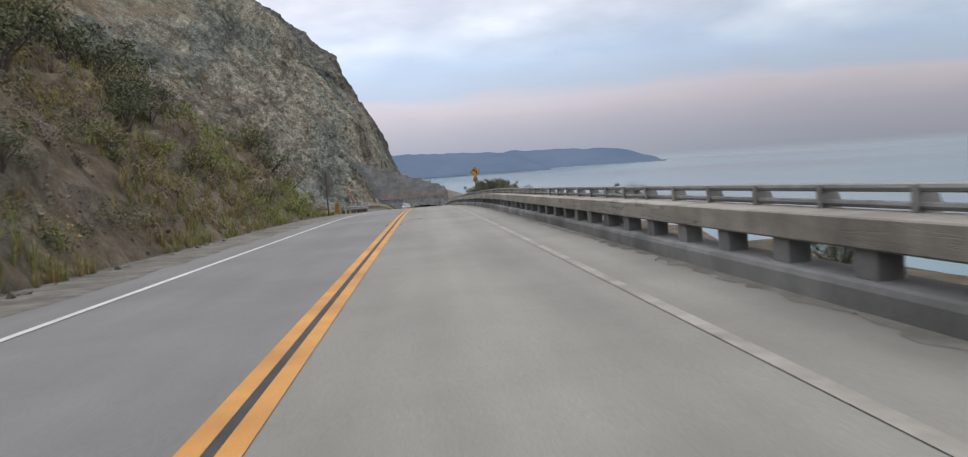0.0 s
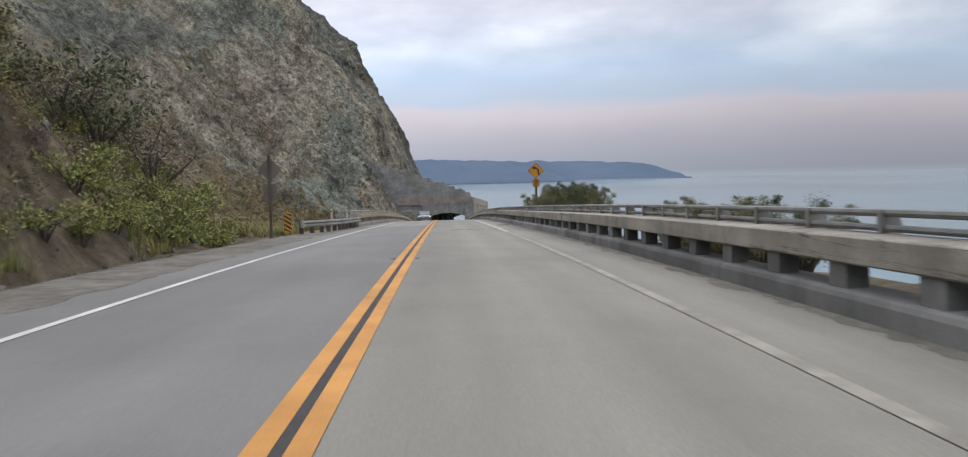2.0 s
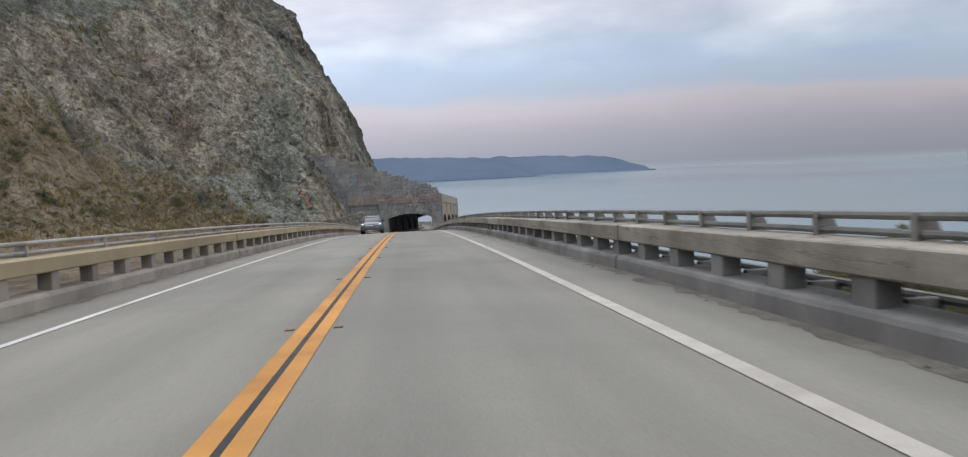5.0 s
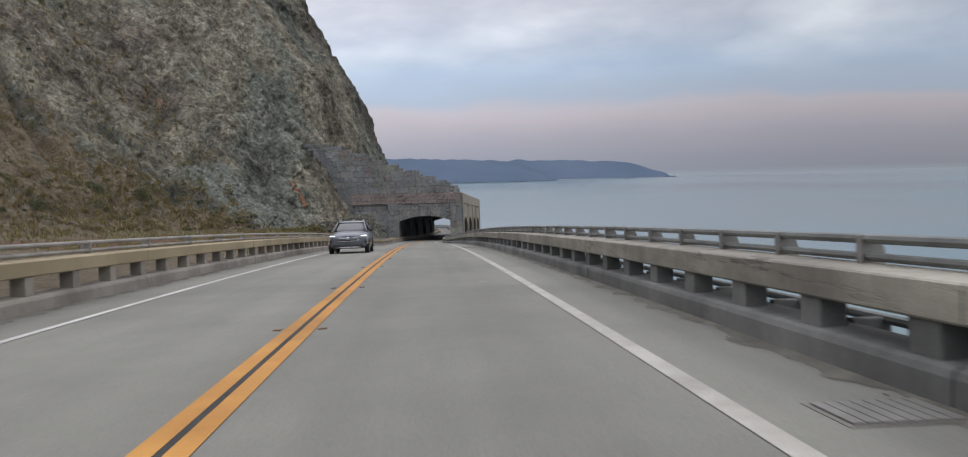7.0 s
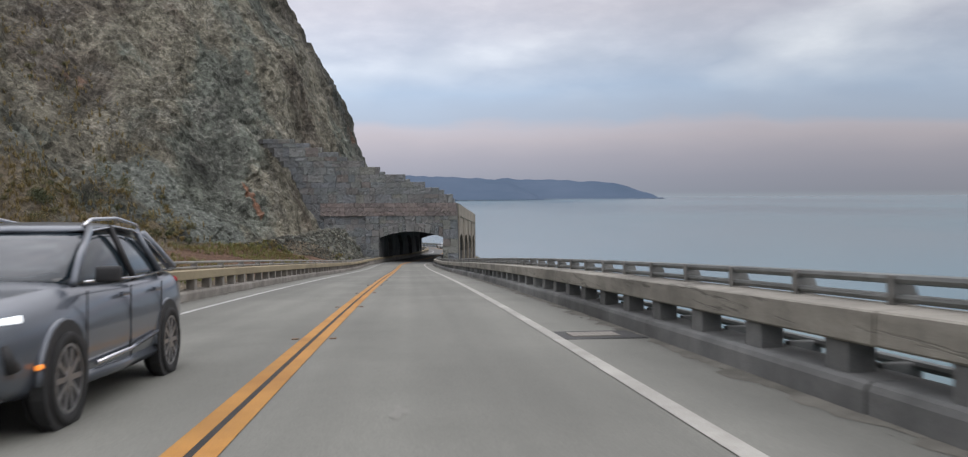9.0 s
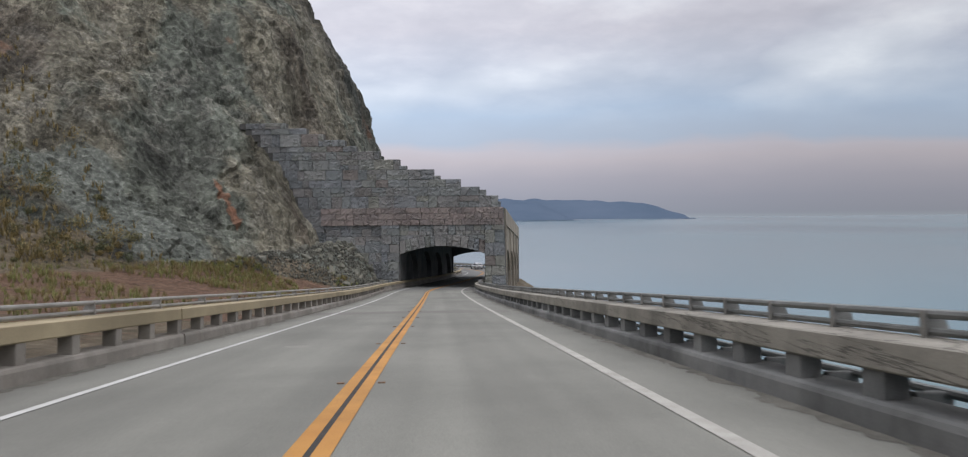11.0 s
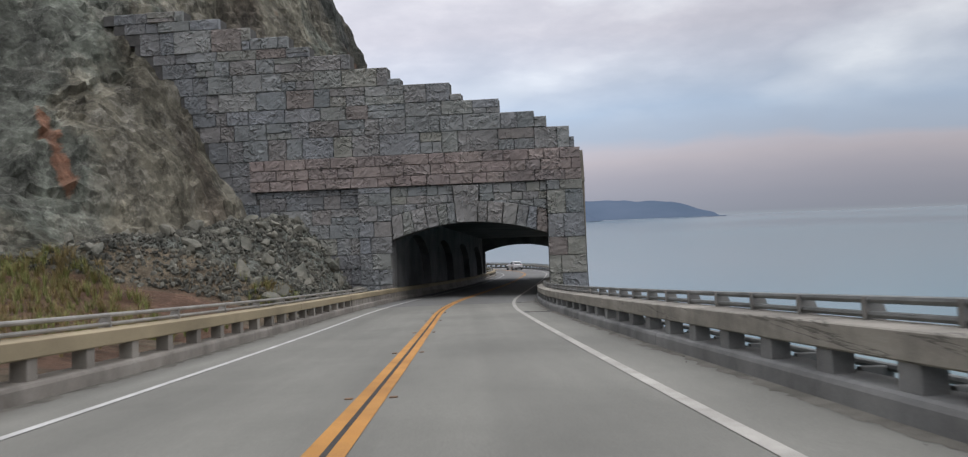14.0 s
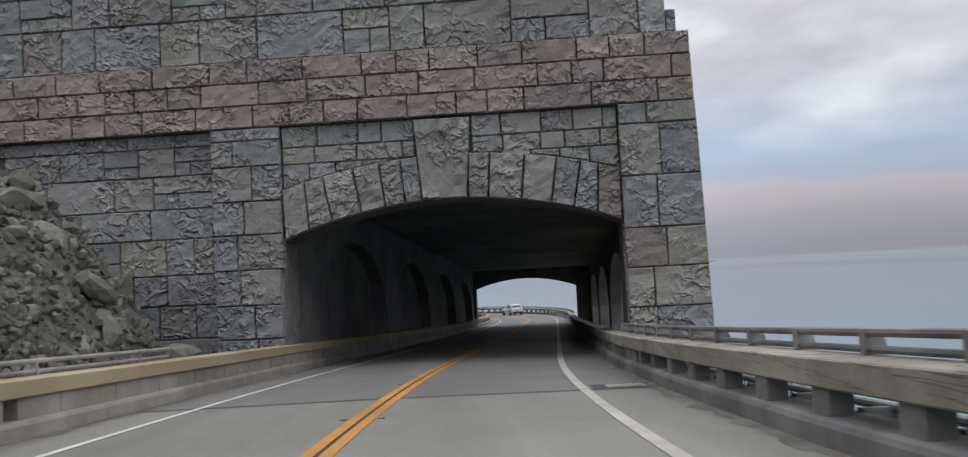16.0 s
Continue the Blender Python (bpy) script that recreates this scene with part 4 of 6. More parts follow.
def barrier(sg, s0, s1, curb_mat, beam_mat, post_mat, where):
    """A concrete barrier: a curb, posts on it and a beam on the posts, with a rail of two tubes on top."""
    c, low, top, gap, phase = (CURB, 0.53, 0.81, 1.765, 243.45) if sg > 0 else (CURB_L, 0.58, 0.838, 1.898, 232.5)
    th = base("bridge_barrier", f"{where} concrete bridge barrier of curb, posts and beam", "barrier")
    s = s0
    k = 0
    while s < s1 - 0.5:
        e = min(s + 12.3, s1)
        dx = 0.012 * math.sin(k * 2.3)
        bm = bmesh.new()
        sweep(bm, s, e - 0.02, [(sg * (c + dx), -0.9), (sg * (c + dx), 0.2), (sg * (c + 0.02 + dx), 0.25), (sg * (c + 0.06 + dx), 0.27), (sg * (c + 0.48), 0.28), (sg * (c + 0.48), -0.9)])
        part("curb", bm, curb_mat, th)
        bm = bmesh.new()
        b = c + 0.06 + dx
        sweep(bm, s, e - 0.012, [(sg * b, low + 0.02), (sg * b, top - 0.015), (sg * (b + 0.02), top), (sg * (c + 0.58), top + 0.012), (sg * (c + 0.6), top - 0.01), (sg * (c + 0.6), low), (sg * (b + 0.02), low)])
        part("beam", bm, beam_mat, th)
        s = e
        k += 1
    first = phase - gap * math.floor((phase - s0 - 0.4) / gap)
    bm = bmesh.new()
    pl = 0.2 if sg > 0 else 0.15
    box(bm, -0.125, 0.125, -pl, pl, 0.22, low + 0.02, None, 0.02)
    me = mesh_of("post", bm, post_mat)
    s = first
    while s < s1:
        piece("post", me, along(s, sg * (c + 0.225)), th)
        s += gap
    if sg < 0:
        bm = bmesh.new()
        sweep(bm, s0 - 0.3, s0 + 1.5, [(sg * (c + 0.04), 0.2), (sg * (c + 0.04), 0.86), (sg * (c + 0.62), 0.87), (sg * (c + 0.62), 0.2)], 0.6)
        part("end_block", bm, CONC_L, th, "weathered pale end block")
    rail = base("tube_railing", f"{where} weathered galvanised railing of two tubes on the barrier", "railing")
    spans = ((s0, 303.5), (378.0, s1)) if sg > 0 else ((s0, 296.5), (378.0, s1))
    for a0, a1 in spans:
        for up, r in ((1.03, 0.042), (0.875, 0.036)) if sg > 0 else ((1.07, 0.04), (0.91, 0.036)):
            bm = bmesh.new()
            n = int((a1 - a0) / 2)
            tube(bm, [at(a0 + (a1 - a0) * i / n, sg * (c + 0.52), up) for i in range(n + 1)], r)
            part("tube", bm, STEEL if sg > 0 else RAIL_PALE, rail)
    bm = bmesh.new()
    sweep(bm, 290.0 if sg < 0 else 297.0, 376.0, [(sg * (c + 0.12), 0.2), (sg * (c + 0.12), low + 0.05), (sg * (c + 0.5), low + 0.05), (sg * (c + 0.5), 0.2)])
    part("infill", bm, post_mat, th)
    # bracket: a thin upright before a plate with a rounded back
    bm = bmesh.new()
    prof = [(-0.07, 0.0), (0.16, 0.0), (0.165, 0.09), (0.14, 0.16), (0.09, 0.215), (0.02, 0.245), (-0.05, 0.25), (-0.06, 0.12)]
    fs = [bm.faces.new([bm.verts.new((sg * x, 0, z)) for x, z in prof])]
    r = bmesh.ops.extrude_face_region(bm, geom=fs)
    bmesh.ops.translate(bm, vec=(0, 0.03, 0), verts=[v for v in r["geom"] if isinstance(v, bmesh.types.BMVert)])
    box(bm, -0.07, -0.045, -0.015, 0.065, 0.0, 0.25)
    bmesh.ops.recalc_face_normals(bm, faces=bm.faces)
    me = mesh_of("bracket", bm, GUARD if sg > 0 else RAIL_PALE)
    s = first - pl
    while s < s1:
        if any(a0 <= s <= a1 for a0, a1 in spans):
            piece("bracket", me, along(s, sg * (c + 0.52), top), rail)
        s += gap * (1 if sg > 0 else 2)
    return th


barrier(1, -58, S_END - 2, CONC_BASE, CONC_R, CONC_BASE, "long grey stained")
barrier(-1, 92.5, S_END - 2, CONC_L, CONC_TOP, CONC_L, "tan painted")


def pipe_run(s0, s1):
    """A pipe hung on short arms behind the posts of the sea barrier."""
    th = base("utility_pipe", "dark steel pipe on short arms behind the bridge barrier", "pipe")
    bm = bmesh.new()
    n = int((s1 - s0) / 3)
    tube(bm, [at(s0 + (s1 - s0) * i / n, CURB + 0.78, 0.3) for i in range(n + 1)], 0.045)
    part("pipe", bm, STEEL, th)
    bm = bmesh.new()
    box(bm, -0.16, 0.2, -0.06, 0.06, -0.02, 0.12, None, 0.015)
    me = mesh_of("arm", bm, CONC_BASE)
    s = 243.45 - 1.765 * math.floor((243.45 - s0) / 1.765)
    while s < s1:
        piece("arm", me, along(s, CURB + 0.62, 0.2), th)
        s += 1.765


pipe_run(60.0, 300.0)


# ---- rock shed ----
HEAD = -math.radians(6.85)
SHED = Matrix.Translation((1.81, 305.3, -0.74)) @ Matrix.Rotation(HEAD, 4, "Z") @ Matrix.Scale(0.985, 4)
GRADE = -0.0535
shed = base("rock_shed", "stone-faced rock shed with a stepped parapet over the road", "rock shed", "", SHED)
rng = random.Random(11)


def chisel(p, seed, turn):
    """Crinkled rock-face relief, 0 to 1: folds that run across the face, broken by chips."""
    x, z = p.x * math.cos(turn) - p.y * math.sin(turn), p.x * math.sin(turn) + p.y * math.cos(turn)
    w = Vector((x * 1.1 + seed, z * 2.6, seed * 0.37))
    w += Vector((noise.noise(w * 1.3), noise.noise(w * 1.3 + Vector((7, 0, 0))), 0)) * 0.5
    return 0.65 * (1 - abs(noise.noise(w * 1.1)) * 2.2) + 0.35 * (1 - abs(noise.noise(w * 2.7)) * 2.2)


def block(name, quad, out, material, parent, relief=0.06, gap=0.009):
    """One rock-faced stone over four corners (u, z), standing out towards -y."""
    (a, b, c, d) = [Vector(q) for q in quad]
    mid = (a + b + c + d) / 4
    a, b, c, d = (p + (mid - p).normalized() * gap * 1.4 for p in (a, b, c, d))
    bm = bmesh.new()
    nu = max(5, min(13, round(((b - a).length + (c - d).length) / 2 / 0.17)))
    nz = max(4, min(9, round(((d - a).length + (c - b).length) / 2 / 0.15)))
    seed, turn = rng.uniform(0, 90), rng.uniform(-0.9, 0.9)
    grid = []
    lean = rng.uniform(-0.05, 0.05)
    lu, lz = (b - a).length, (d - a).length

    def cut(i, n, ln):
        return 0.0 if i == 0 else 1.0 if i == n else 0.035 / ln + (1 - 0.07 / ln) * (i - 1) / (n - 2)

    for j in range(nz + 1):
        row = []
        for i in range(nu + 1):
            f, g = cut(i, nu, lu), cut(j, nz, lz)
            p = a.lerp(b, f).lerp(d.lerp(c, f), g)
            rim = i in (0, nu) or j in (0, nz)
            o = out + (0 if rim else 0.04 + relief * 1.15 * max(0.0, chisel(p, seed, turn)) + lean * (f - 0.5))
            row.append(bm.verts.new((p.x, -o, p.y)))
        grid.append(row)
    for j in range(nz):
        for i in range(nu):
            bm.faces.new((grid[j][i], grid[j][i + 1], grid[j + 1][i + 1], grid[j + 1][i]))
    rim = grid[0] + [grid[j][nu] for j in range(1, nz + 1)] + grid[nz][nu - 1::-1] + [grid[j][0] for j in range(nz - 1, 0, -1)]
    back = [bm.verts.new((v.co.x, 0.1, v.co.z)) for v in rim]
    for k in range(len(rim)):
        k2 = (k + 1) % len(rim)
        bm.faces.new((rim[k2], rim[k], back[k], back[k2]))
    return part(name, bm, material, parent)


def course(name, u0, u1, z0, z1, out, material, parent, lengths, relief=0.06, halves=0.25, skew=None):
    """One course of stones of uneven length; some are split in two flat ones."""
    u = u0
    while u < u1 - 0.05:
        w = rng.uniform(*lengths)
        e = u + w
        if u1 - e < lengths[0] * 0.6:
            e = u1
        h = z1 - z0
        if h > 0.6 and rng.random() < halves:
            m = z0 + h * rng.uniform(0.4, 0.6)
            if rng.random() < 0.5 and e - u > 1.1:
                c = u + (e - u) * rng.uniform(0.4, 0.6)
                block(name, ((u, z0), (c, z0), (c, m), (u, m)), out, material, parent, relief)
                block(name, ((c, z0), (e, z0), (e, m), (c, m)), out, material, parent, relief)
            else:
                block(name, ((u, z0), (e, z0), (e, m), (u, m)), out, material, parent, relief)
            block(name, ((u, m), (e, m), (e, z1), (u, z1)), out, material, parent, relief)
        else:
            block(name, ((u, z0), (e, z0), (e, z1), (u, z1)), out + rng.uniform(-0.01, 0.02), material, parent, relief)
        u = e


STEPS = [(-5.25, 7.76), (-4.5, 7.42), (-3.75, 7.1), (-3.0, 5.55), (-2.6, 4.7), (-1.62, 2.27), (-1.13, -0.35), (-0.31, -1.15), (0.17, -4.65),
         (1.0, -5.55), (2.06, -8.2), (2.77, -11.1), (3.6, -12.6), (4.4, -15.4), (5.15, -17.6), (5.9, -20.3)]


def left_end(z):
    return key([(-17, -15.2), (-9, -15.3), (-5, -16.0), (-2, -17.4), (0, -18.4), (2, -19.8), (4, -21.4), (6, -23.5)], z)


def arc_z(u, half, spring, crown):
    """Height of a segmental arch at u."""
    rise = crown - spring
    r = (half * half + rise * rise) / (2 * rise)
    return crown - r + math.sqrt(max(0.0, r * r - u * u))


HALF, SPRING, CROWN, FLOOR = 5.4, -11.2, -10.2, -17.2


def build_portal():
    wall = bpy.data.objects.new("portal_wall", None)
    scene.collection.objects.link(wall)
    wall.parent = shed
    wall.empty_display_size = 0.3
    # core behind the stones, with the opening through it
    bm = bmesh.new()

    def slab(poly, y0, y1):
        f = bm.faces.new([bm.verts.new((u, y0, z)) for u, z in poly])
        r = bmesh.ops.extrude_face_region(bm, geom=[f])
        bmesh.ops.translate(bm, vec=(0, y1 - y0, 0), verts=[v for v in r["geom"] if isinstance(v, bmesh.types.BMVert)])

    slab([(left_end(FLOOR) - 5, FLOOR), (-5.75, FLOOR), (-5.75, SPRING - 0.1), (-HALF, SPRING), (-HALF, -8.6), (left_end(-8.6) - 5, -8.6)], 0.03, 1.6)
    slab([(HALF - 0.05, FLOOR), (8.12, FLOOR), (7.9, -8.6), (HALF - 0.05, -8.6)], 0.03, 1.6)
    n = 20
    for k in range(n):
        u0, u1 = -HALF + 2 * HALF * k / n, -HALF + 2 * HALF * (k + 1) / n
        slab([(u0, arc_z(u0, HALF, SPRING, CROWN)), (u1, arc_z(u1, HALF, SPRING, CROWN)), (u1, -8.6), (u0, -8.6)], 0.03, 1.6)
    slab([(left_end(-7) - 5, -8.598), (7.88, -8.598), (7.76, -5.252), (left_end(-5.2) - 5, -5.252)], 0.03, 1.6)
    z0 = -5.25
    for z1, ur in STEPS[1:]:
        slab([(left_end(z1) - 3, z0 + 0.002), (ur - 0.02, z0 + 0.002), (ur - 0.02, z1 - 0.02), (left_end(z1) - 3, z1 - 0.02)], 0.03, 1.3)
        z0 = z1
    bmesh.ops.recalc_face_normals(bm, faces=bm.faces)
    part("wall_core", bm, MORTAR, shed)
    # upper courses: a course may end in a step of half its height
    z0 = -5.25
    k = 1
    while k < len(STEPS):
        paired = k in (1, 3, 6, 8, 12)
        z1, ur = STEPS[k + 1] if paired else STEPS[k]
        ue = left_end((z0 + z1) / 2)
        course("stone_block", ue, ur, z0, z1, 0.1, STONE, wall, (1.0, 2.9), 0.07, 0.22)
        if paired:
            course("stone_block", ur + 0.01, STEPS[k][1], z0, STEPS[k][0], 0.1, STONE, wall, (0.7, 1.8), 0.07, 0.0)
        # returns get a darker colour in place of the shade on turned faces
        course("return_block", ue - 2.6, ue - 0.02, z0, z1, -0.02, STONE_DARK, wall, (1.2, 1.8), 0.05, 0.0)
        z0 = z1
        k += 2 if paired else 1
    # brown band
    for k in range(3):
        course("band_block", left_end(-6.3), 7.82 - 0.02 * k, -7.48 + 0.743 * k, -7.48 + 0.743 * (k + 1), 0.24, STONE_BAND, wall, (0.9, 2.2), 0.07, 0.0)
    # lower returns, shade likewise put into their colour
    z0 = -16.6
    for k in range(11):
        z1 = z0 + 1.03
        ue = left_end((z0 + z1) / 2)
        course("return_block", ue - 2.6, ue + 0.08, z0, z1, 0.0, STONE_DARK, wall, (1.0, 1.6), 0.05, 0.0)
        z0 = z1
    # panel beside the opening
    z0 = -16.6
    for z1 in (-15.5, -14.3, -13.2, -12.2, -11.0, -10.0, -8.9, -7.95, -7.5):
        # courses under the band coloured dark for its shadow; low courses dark too
        course("panel_block", left_end(z0) + 0.1, -7.95, z0, z1, 0.03, STONE_DARK if z1 < -12 or z1 > -8 else STONE, wall, (0.9, 2.4), 0.05, 0.2)
        z0 = z1
    z0 = -16.6
    for z1 in (-15.55, -14.4, -13.3, -12.15, -11.0, -9.9, -8.75, -7.9, -7.5):
        ur = -5.62 if z1 > -11.6 else -5.73
        c = rng.uniform(-7.35, -6.5)
        if z1 > -7.6:
            block("pilaster_block", ((-7.95, z0), (ur, z0), (ur, z1), (-7.95, z1)), 0.26, STONE, wall, 0.03)
        else:
            block("pilaster_block", ((-7.95, z0), (c, z0), (c, z1), (-7.95, z1)), 0.26, STONE, wall, 0.06)
            block("pilaster_block", ((c, z0), (ur, z0), (ur, z1), (c, z1)), 0.26, STONE, wall, 0.06)
        z0 = z1
    z0 = -16.6
    for z1 in (-15.2, -13.95, -12.7, -11.45, -9.8, -8.15, -7.5):
        ro0, ro1 = 7.84 + 0.024 * (-7.5 - z0), 7.84 + 0.024 * (-7.5 - z1)
        c = rng.uniform(6.2, 6.9)
        block("pier_block", ((5.4, z0), (c, z0), (c, z1), (5.4, z1)), 0.3, STONE, wall, 0.06)
        block("pier_block", ((c, z0), (ro0, z0), (ro1, z1), (c, z1)), 0.3, STONE, wall, 0.06)
        z0 = z1
    # voussoirs and keystone
    cuts = [-5.55, -4.75, -3.95, -3.0, -2.2, -1.55, -1.0]
    cuts_r = [0.5, 1.15, 2.2, 3.15, 3.85, 4.6, 5.36]
    for seq in (cuts, cuts_r):
        for u0, u1 in zip(seq, seq[1:]):
            q = []
            for u, top in ((u0, 0), (u1, 0), (u1, 1), (u0, 1)):
                if top:
                    w = u * 1.02 + (0.06 * u if abs(u) < 4.5 else 0.0)
                    w = max(-5.6, min(5.38, w))
                    q.append((w, arc_z(w * 0.98, 5.6, -9.6, -8.7)))
                else:
                    q.append((u, arc_z(u, HALF + 0.15, SPRING - 0.05, CROWN)))
            block("voussoir", q, 0.2, STONE, wall, 0.1, 0.02)
    block("keystone", ((-0.98, -10.2), (0.46, -10.2), (0.68, -7.55), (-1.2, -7.55)), 0.3, STONE, wall, 0.14, 0.02)
    # spandrels over the ring
    for u0, u1, lens in ((-5.6, -1.18, 0), (0.68, 5.38, 1)):
        for z0, z1 in ((-8.75, -8.2), (-8.2, -7.5)):
            course("spandrel_block", u0, u1, z0, z1, 0.06, STONE, wall, (0.7, 1.5), 0.05, 0.0)
        step = (u1 - u0) / 5
        for k in range(5):
            a, b = u0 + step * k, u0 + step * (k + 1)
            za, zb = arc_z(a * 0.98, 5.6, -9.6, -8.7), arc_z(b * 0.98, 5.6, -9.6, -8.7)
            if max(-8.75 - za, -8.75 - zb) > 0.04:
                block("spandrel_block", ((a, za), (b, zb), (b, -8.75), (a, -8.75)), 0.06, STONE, wall, 0.05)


build_portal()


def build_shed_body():
    """Roof, arched sea side, blind arches on the hill side and the far end, all on the road's grade."""
    length, bay = 66.0, 15.6

    def z_at(v):
        return GRADE * v

    def prism(bm, poly, axis, a, b):
        """Extrude poly (p, z) along u or v, on the grade."""
        vs = []
        for e in (a, b):
            ring = []
            for p, z in poly:
                u, v = (e, p) if axis == "u" else (p, e)
                ring.append(bm.verts.new((u, v, z + z_at(v))))
            vs.append(ring)
        m = len(poly)
        for j in range(m):
            bm.faces.new((vs[0][j], vs[0][(j + 1) % m], vs[1][(j + 1) % m], vs[1][j]))
        bm.faces.new(vs[0][::-1])
        bm.faces.new(vs[1])

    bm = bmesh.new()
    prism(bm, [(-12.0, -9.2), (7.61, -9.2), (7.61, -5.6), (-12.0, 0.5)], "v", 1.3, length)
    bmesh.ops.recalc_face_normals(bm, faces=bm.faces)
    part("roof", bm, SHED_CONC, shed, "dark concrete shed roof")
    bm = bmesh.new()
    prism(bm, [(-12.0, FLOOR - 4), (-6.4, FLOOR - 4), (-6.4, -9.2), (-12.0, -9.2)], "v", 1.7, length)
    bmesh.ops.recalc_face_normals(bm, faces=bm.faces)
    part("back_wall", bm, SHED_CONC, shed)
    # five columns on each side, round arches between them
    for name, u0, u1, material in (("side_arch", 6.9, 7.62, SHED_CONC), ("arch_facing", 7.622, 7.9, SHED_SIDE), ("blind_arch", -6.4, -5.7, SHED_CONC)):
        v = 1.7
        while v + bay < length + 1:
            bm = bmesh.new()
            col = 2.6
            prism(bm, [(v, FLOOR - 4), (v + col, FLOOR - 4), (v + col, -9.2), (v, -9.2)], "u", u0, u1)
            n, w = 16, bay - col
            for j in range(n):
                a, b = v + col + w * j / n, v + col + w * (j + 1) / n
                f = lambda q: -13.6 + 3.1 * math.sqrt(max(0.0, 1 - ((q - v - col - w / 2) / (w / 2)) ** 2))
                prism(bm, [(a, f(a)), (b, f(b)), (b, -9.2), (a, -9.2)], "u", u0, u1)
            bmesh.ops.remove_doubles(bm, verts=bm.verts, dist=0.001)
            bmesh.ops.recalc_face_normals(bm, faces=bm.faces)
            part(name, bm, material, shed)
            if name == "arch_facing":
                bm = bmesh.new()
                prism(bm, [(v + 0.3, FLOOR - 4), (v + col - 0.3, FLOOR - 4), (v + col - 0.3, -7.5), (v + 0.3, -7.5)], "u", 7.905, 8.06)
                bmesh.ops.recalc_face_normals(bm, faces=bm.faces)
                part("buttress", bm, SHED_SIDE, shed)
            v += bay
        bm = bmesh.new()
        prism(bm, [(v, FLOOR - 4), (length - 0.02, FLOOR - 4), (length - 0.02, -9.2), (v, -9.2)], "u", u0, u1)
        bmesh.ops.recalc_face_normals(bm, faces=bm.faces)
        part(name, bm, material, shed)
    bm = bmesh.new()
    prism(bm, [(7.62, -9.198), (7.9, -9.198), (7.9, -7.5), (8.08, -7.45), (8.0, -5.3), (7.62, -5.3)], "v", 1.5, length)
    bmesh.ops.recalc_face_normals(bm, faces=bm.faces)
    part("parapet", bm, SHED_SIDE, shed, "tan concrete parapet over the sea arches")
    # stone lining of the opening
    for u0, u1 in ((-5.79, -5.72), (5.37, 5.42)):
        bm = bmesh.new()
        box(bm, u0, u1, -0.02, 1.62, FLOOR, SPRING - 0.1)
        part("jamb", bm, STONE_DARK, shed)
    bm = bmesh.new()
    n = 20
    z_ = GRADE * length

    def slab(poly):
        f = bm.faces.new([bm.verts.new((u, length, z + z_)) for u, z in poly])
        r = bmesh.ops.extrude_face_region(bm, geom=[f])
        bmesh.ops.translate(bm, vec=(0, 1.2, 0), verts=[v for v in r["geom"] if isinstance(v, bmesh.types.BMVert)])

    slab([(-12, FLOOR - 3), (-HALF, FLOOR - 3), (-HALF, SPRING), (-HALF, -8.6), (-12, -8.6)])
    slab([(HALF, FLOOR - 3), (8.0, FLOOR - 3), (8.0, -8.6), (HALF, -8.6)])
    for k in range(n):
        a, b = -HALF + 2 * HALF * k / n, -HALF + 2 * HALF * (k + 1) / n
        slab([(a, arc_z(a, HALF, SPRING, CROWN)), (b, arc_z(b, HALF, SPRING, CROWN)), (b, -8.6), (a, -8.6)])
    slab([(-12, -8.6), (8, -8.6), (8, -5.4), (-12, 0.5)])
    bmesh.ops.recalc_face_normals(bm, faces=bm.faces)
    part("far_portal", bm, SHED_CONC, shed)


build_shed_body()


# ---- signs and guardrail ----
def text_mesh(name, body, size, m, material, parent):
    cu = bpy.data.curves.new(name, "FONT")
    cu.body, cu.size, cu.extrude, cu.align_x, cu.align_y, cu.offset = body, size, 0.002, "CENTER", "CENTER", 0.006 * size / 0.2
    tmp = new(name, cu)
    bpy.context.view_layer.update()
    me = bpy.data.meshes.new_from_object(tmp)
    bpy.data.objects.remove(tmp)
    me.materials.clear()
    me.materials.append(material)
    ob = new(name, me)
    ob.parent, ob.matrix_local = parent, m
    return ob


def plate(bm, corners, y0, y1, round_=0.05):
    """A thin upright plate with rounded corners, corners as (x, z)."""
    pts = []
    n = len(corners)
    for k in range(n):
        p, c, q = (Vector(corners[(k + d) % n]) for d in (-1, 0, 1))
        a, b = c + (p - c).normalized() * round_, c + (q - c).normalized() * round_
        for f in (0.0, 0.33, 0.67, 1.0):
            pts.append(a.lerp(c, f).lerp(c.lerp(b, f), f))
    f = bm.faces.new([bm.verts.new((p.x, y0, p.y)) for p in pts])
    r = bmesh.ops.extrude_face_region(bm, geom=[f])
    bmesh.ops.translate(bm, vec=(0, y1 - y0, 0), verts=[v for v in r["geom"] if isinstance(v, bmesh.types.BMVert)])
    bmesh.ops.recalc_face_normals(bm, faces=bm.faces)


def diamond(h, cz):
    return [(0, cz - h), (h, cz), (0, cz + h), (-h, cz)]


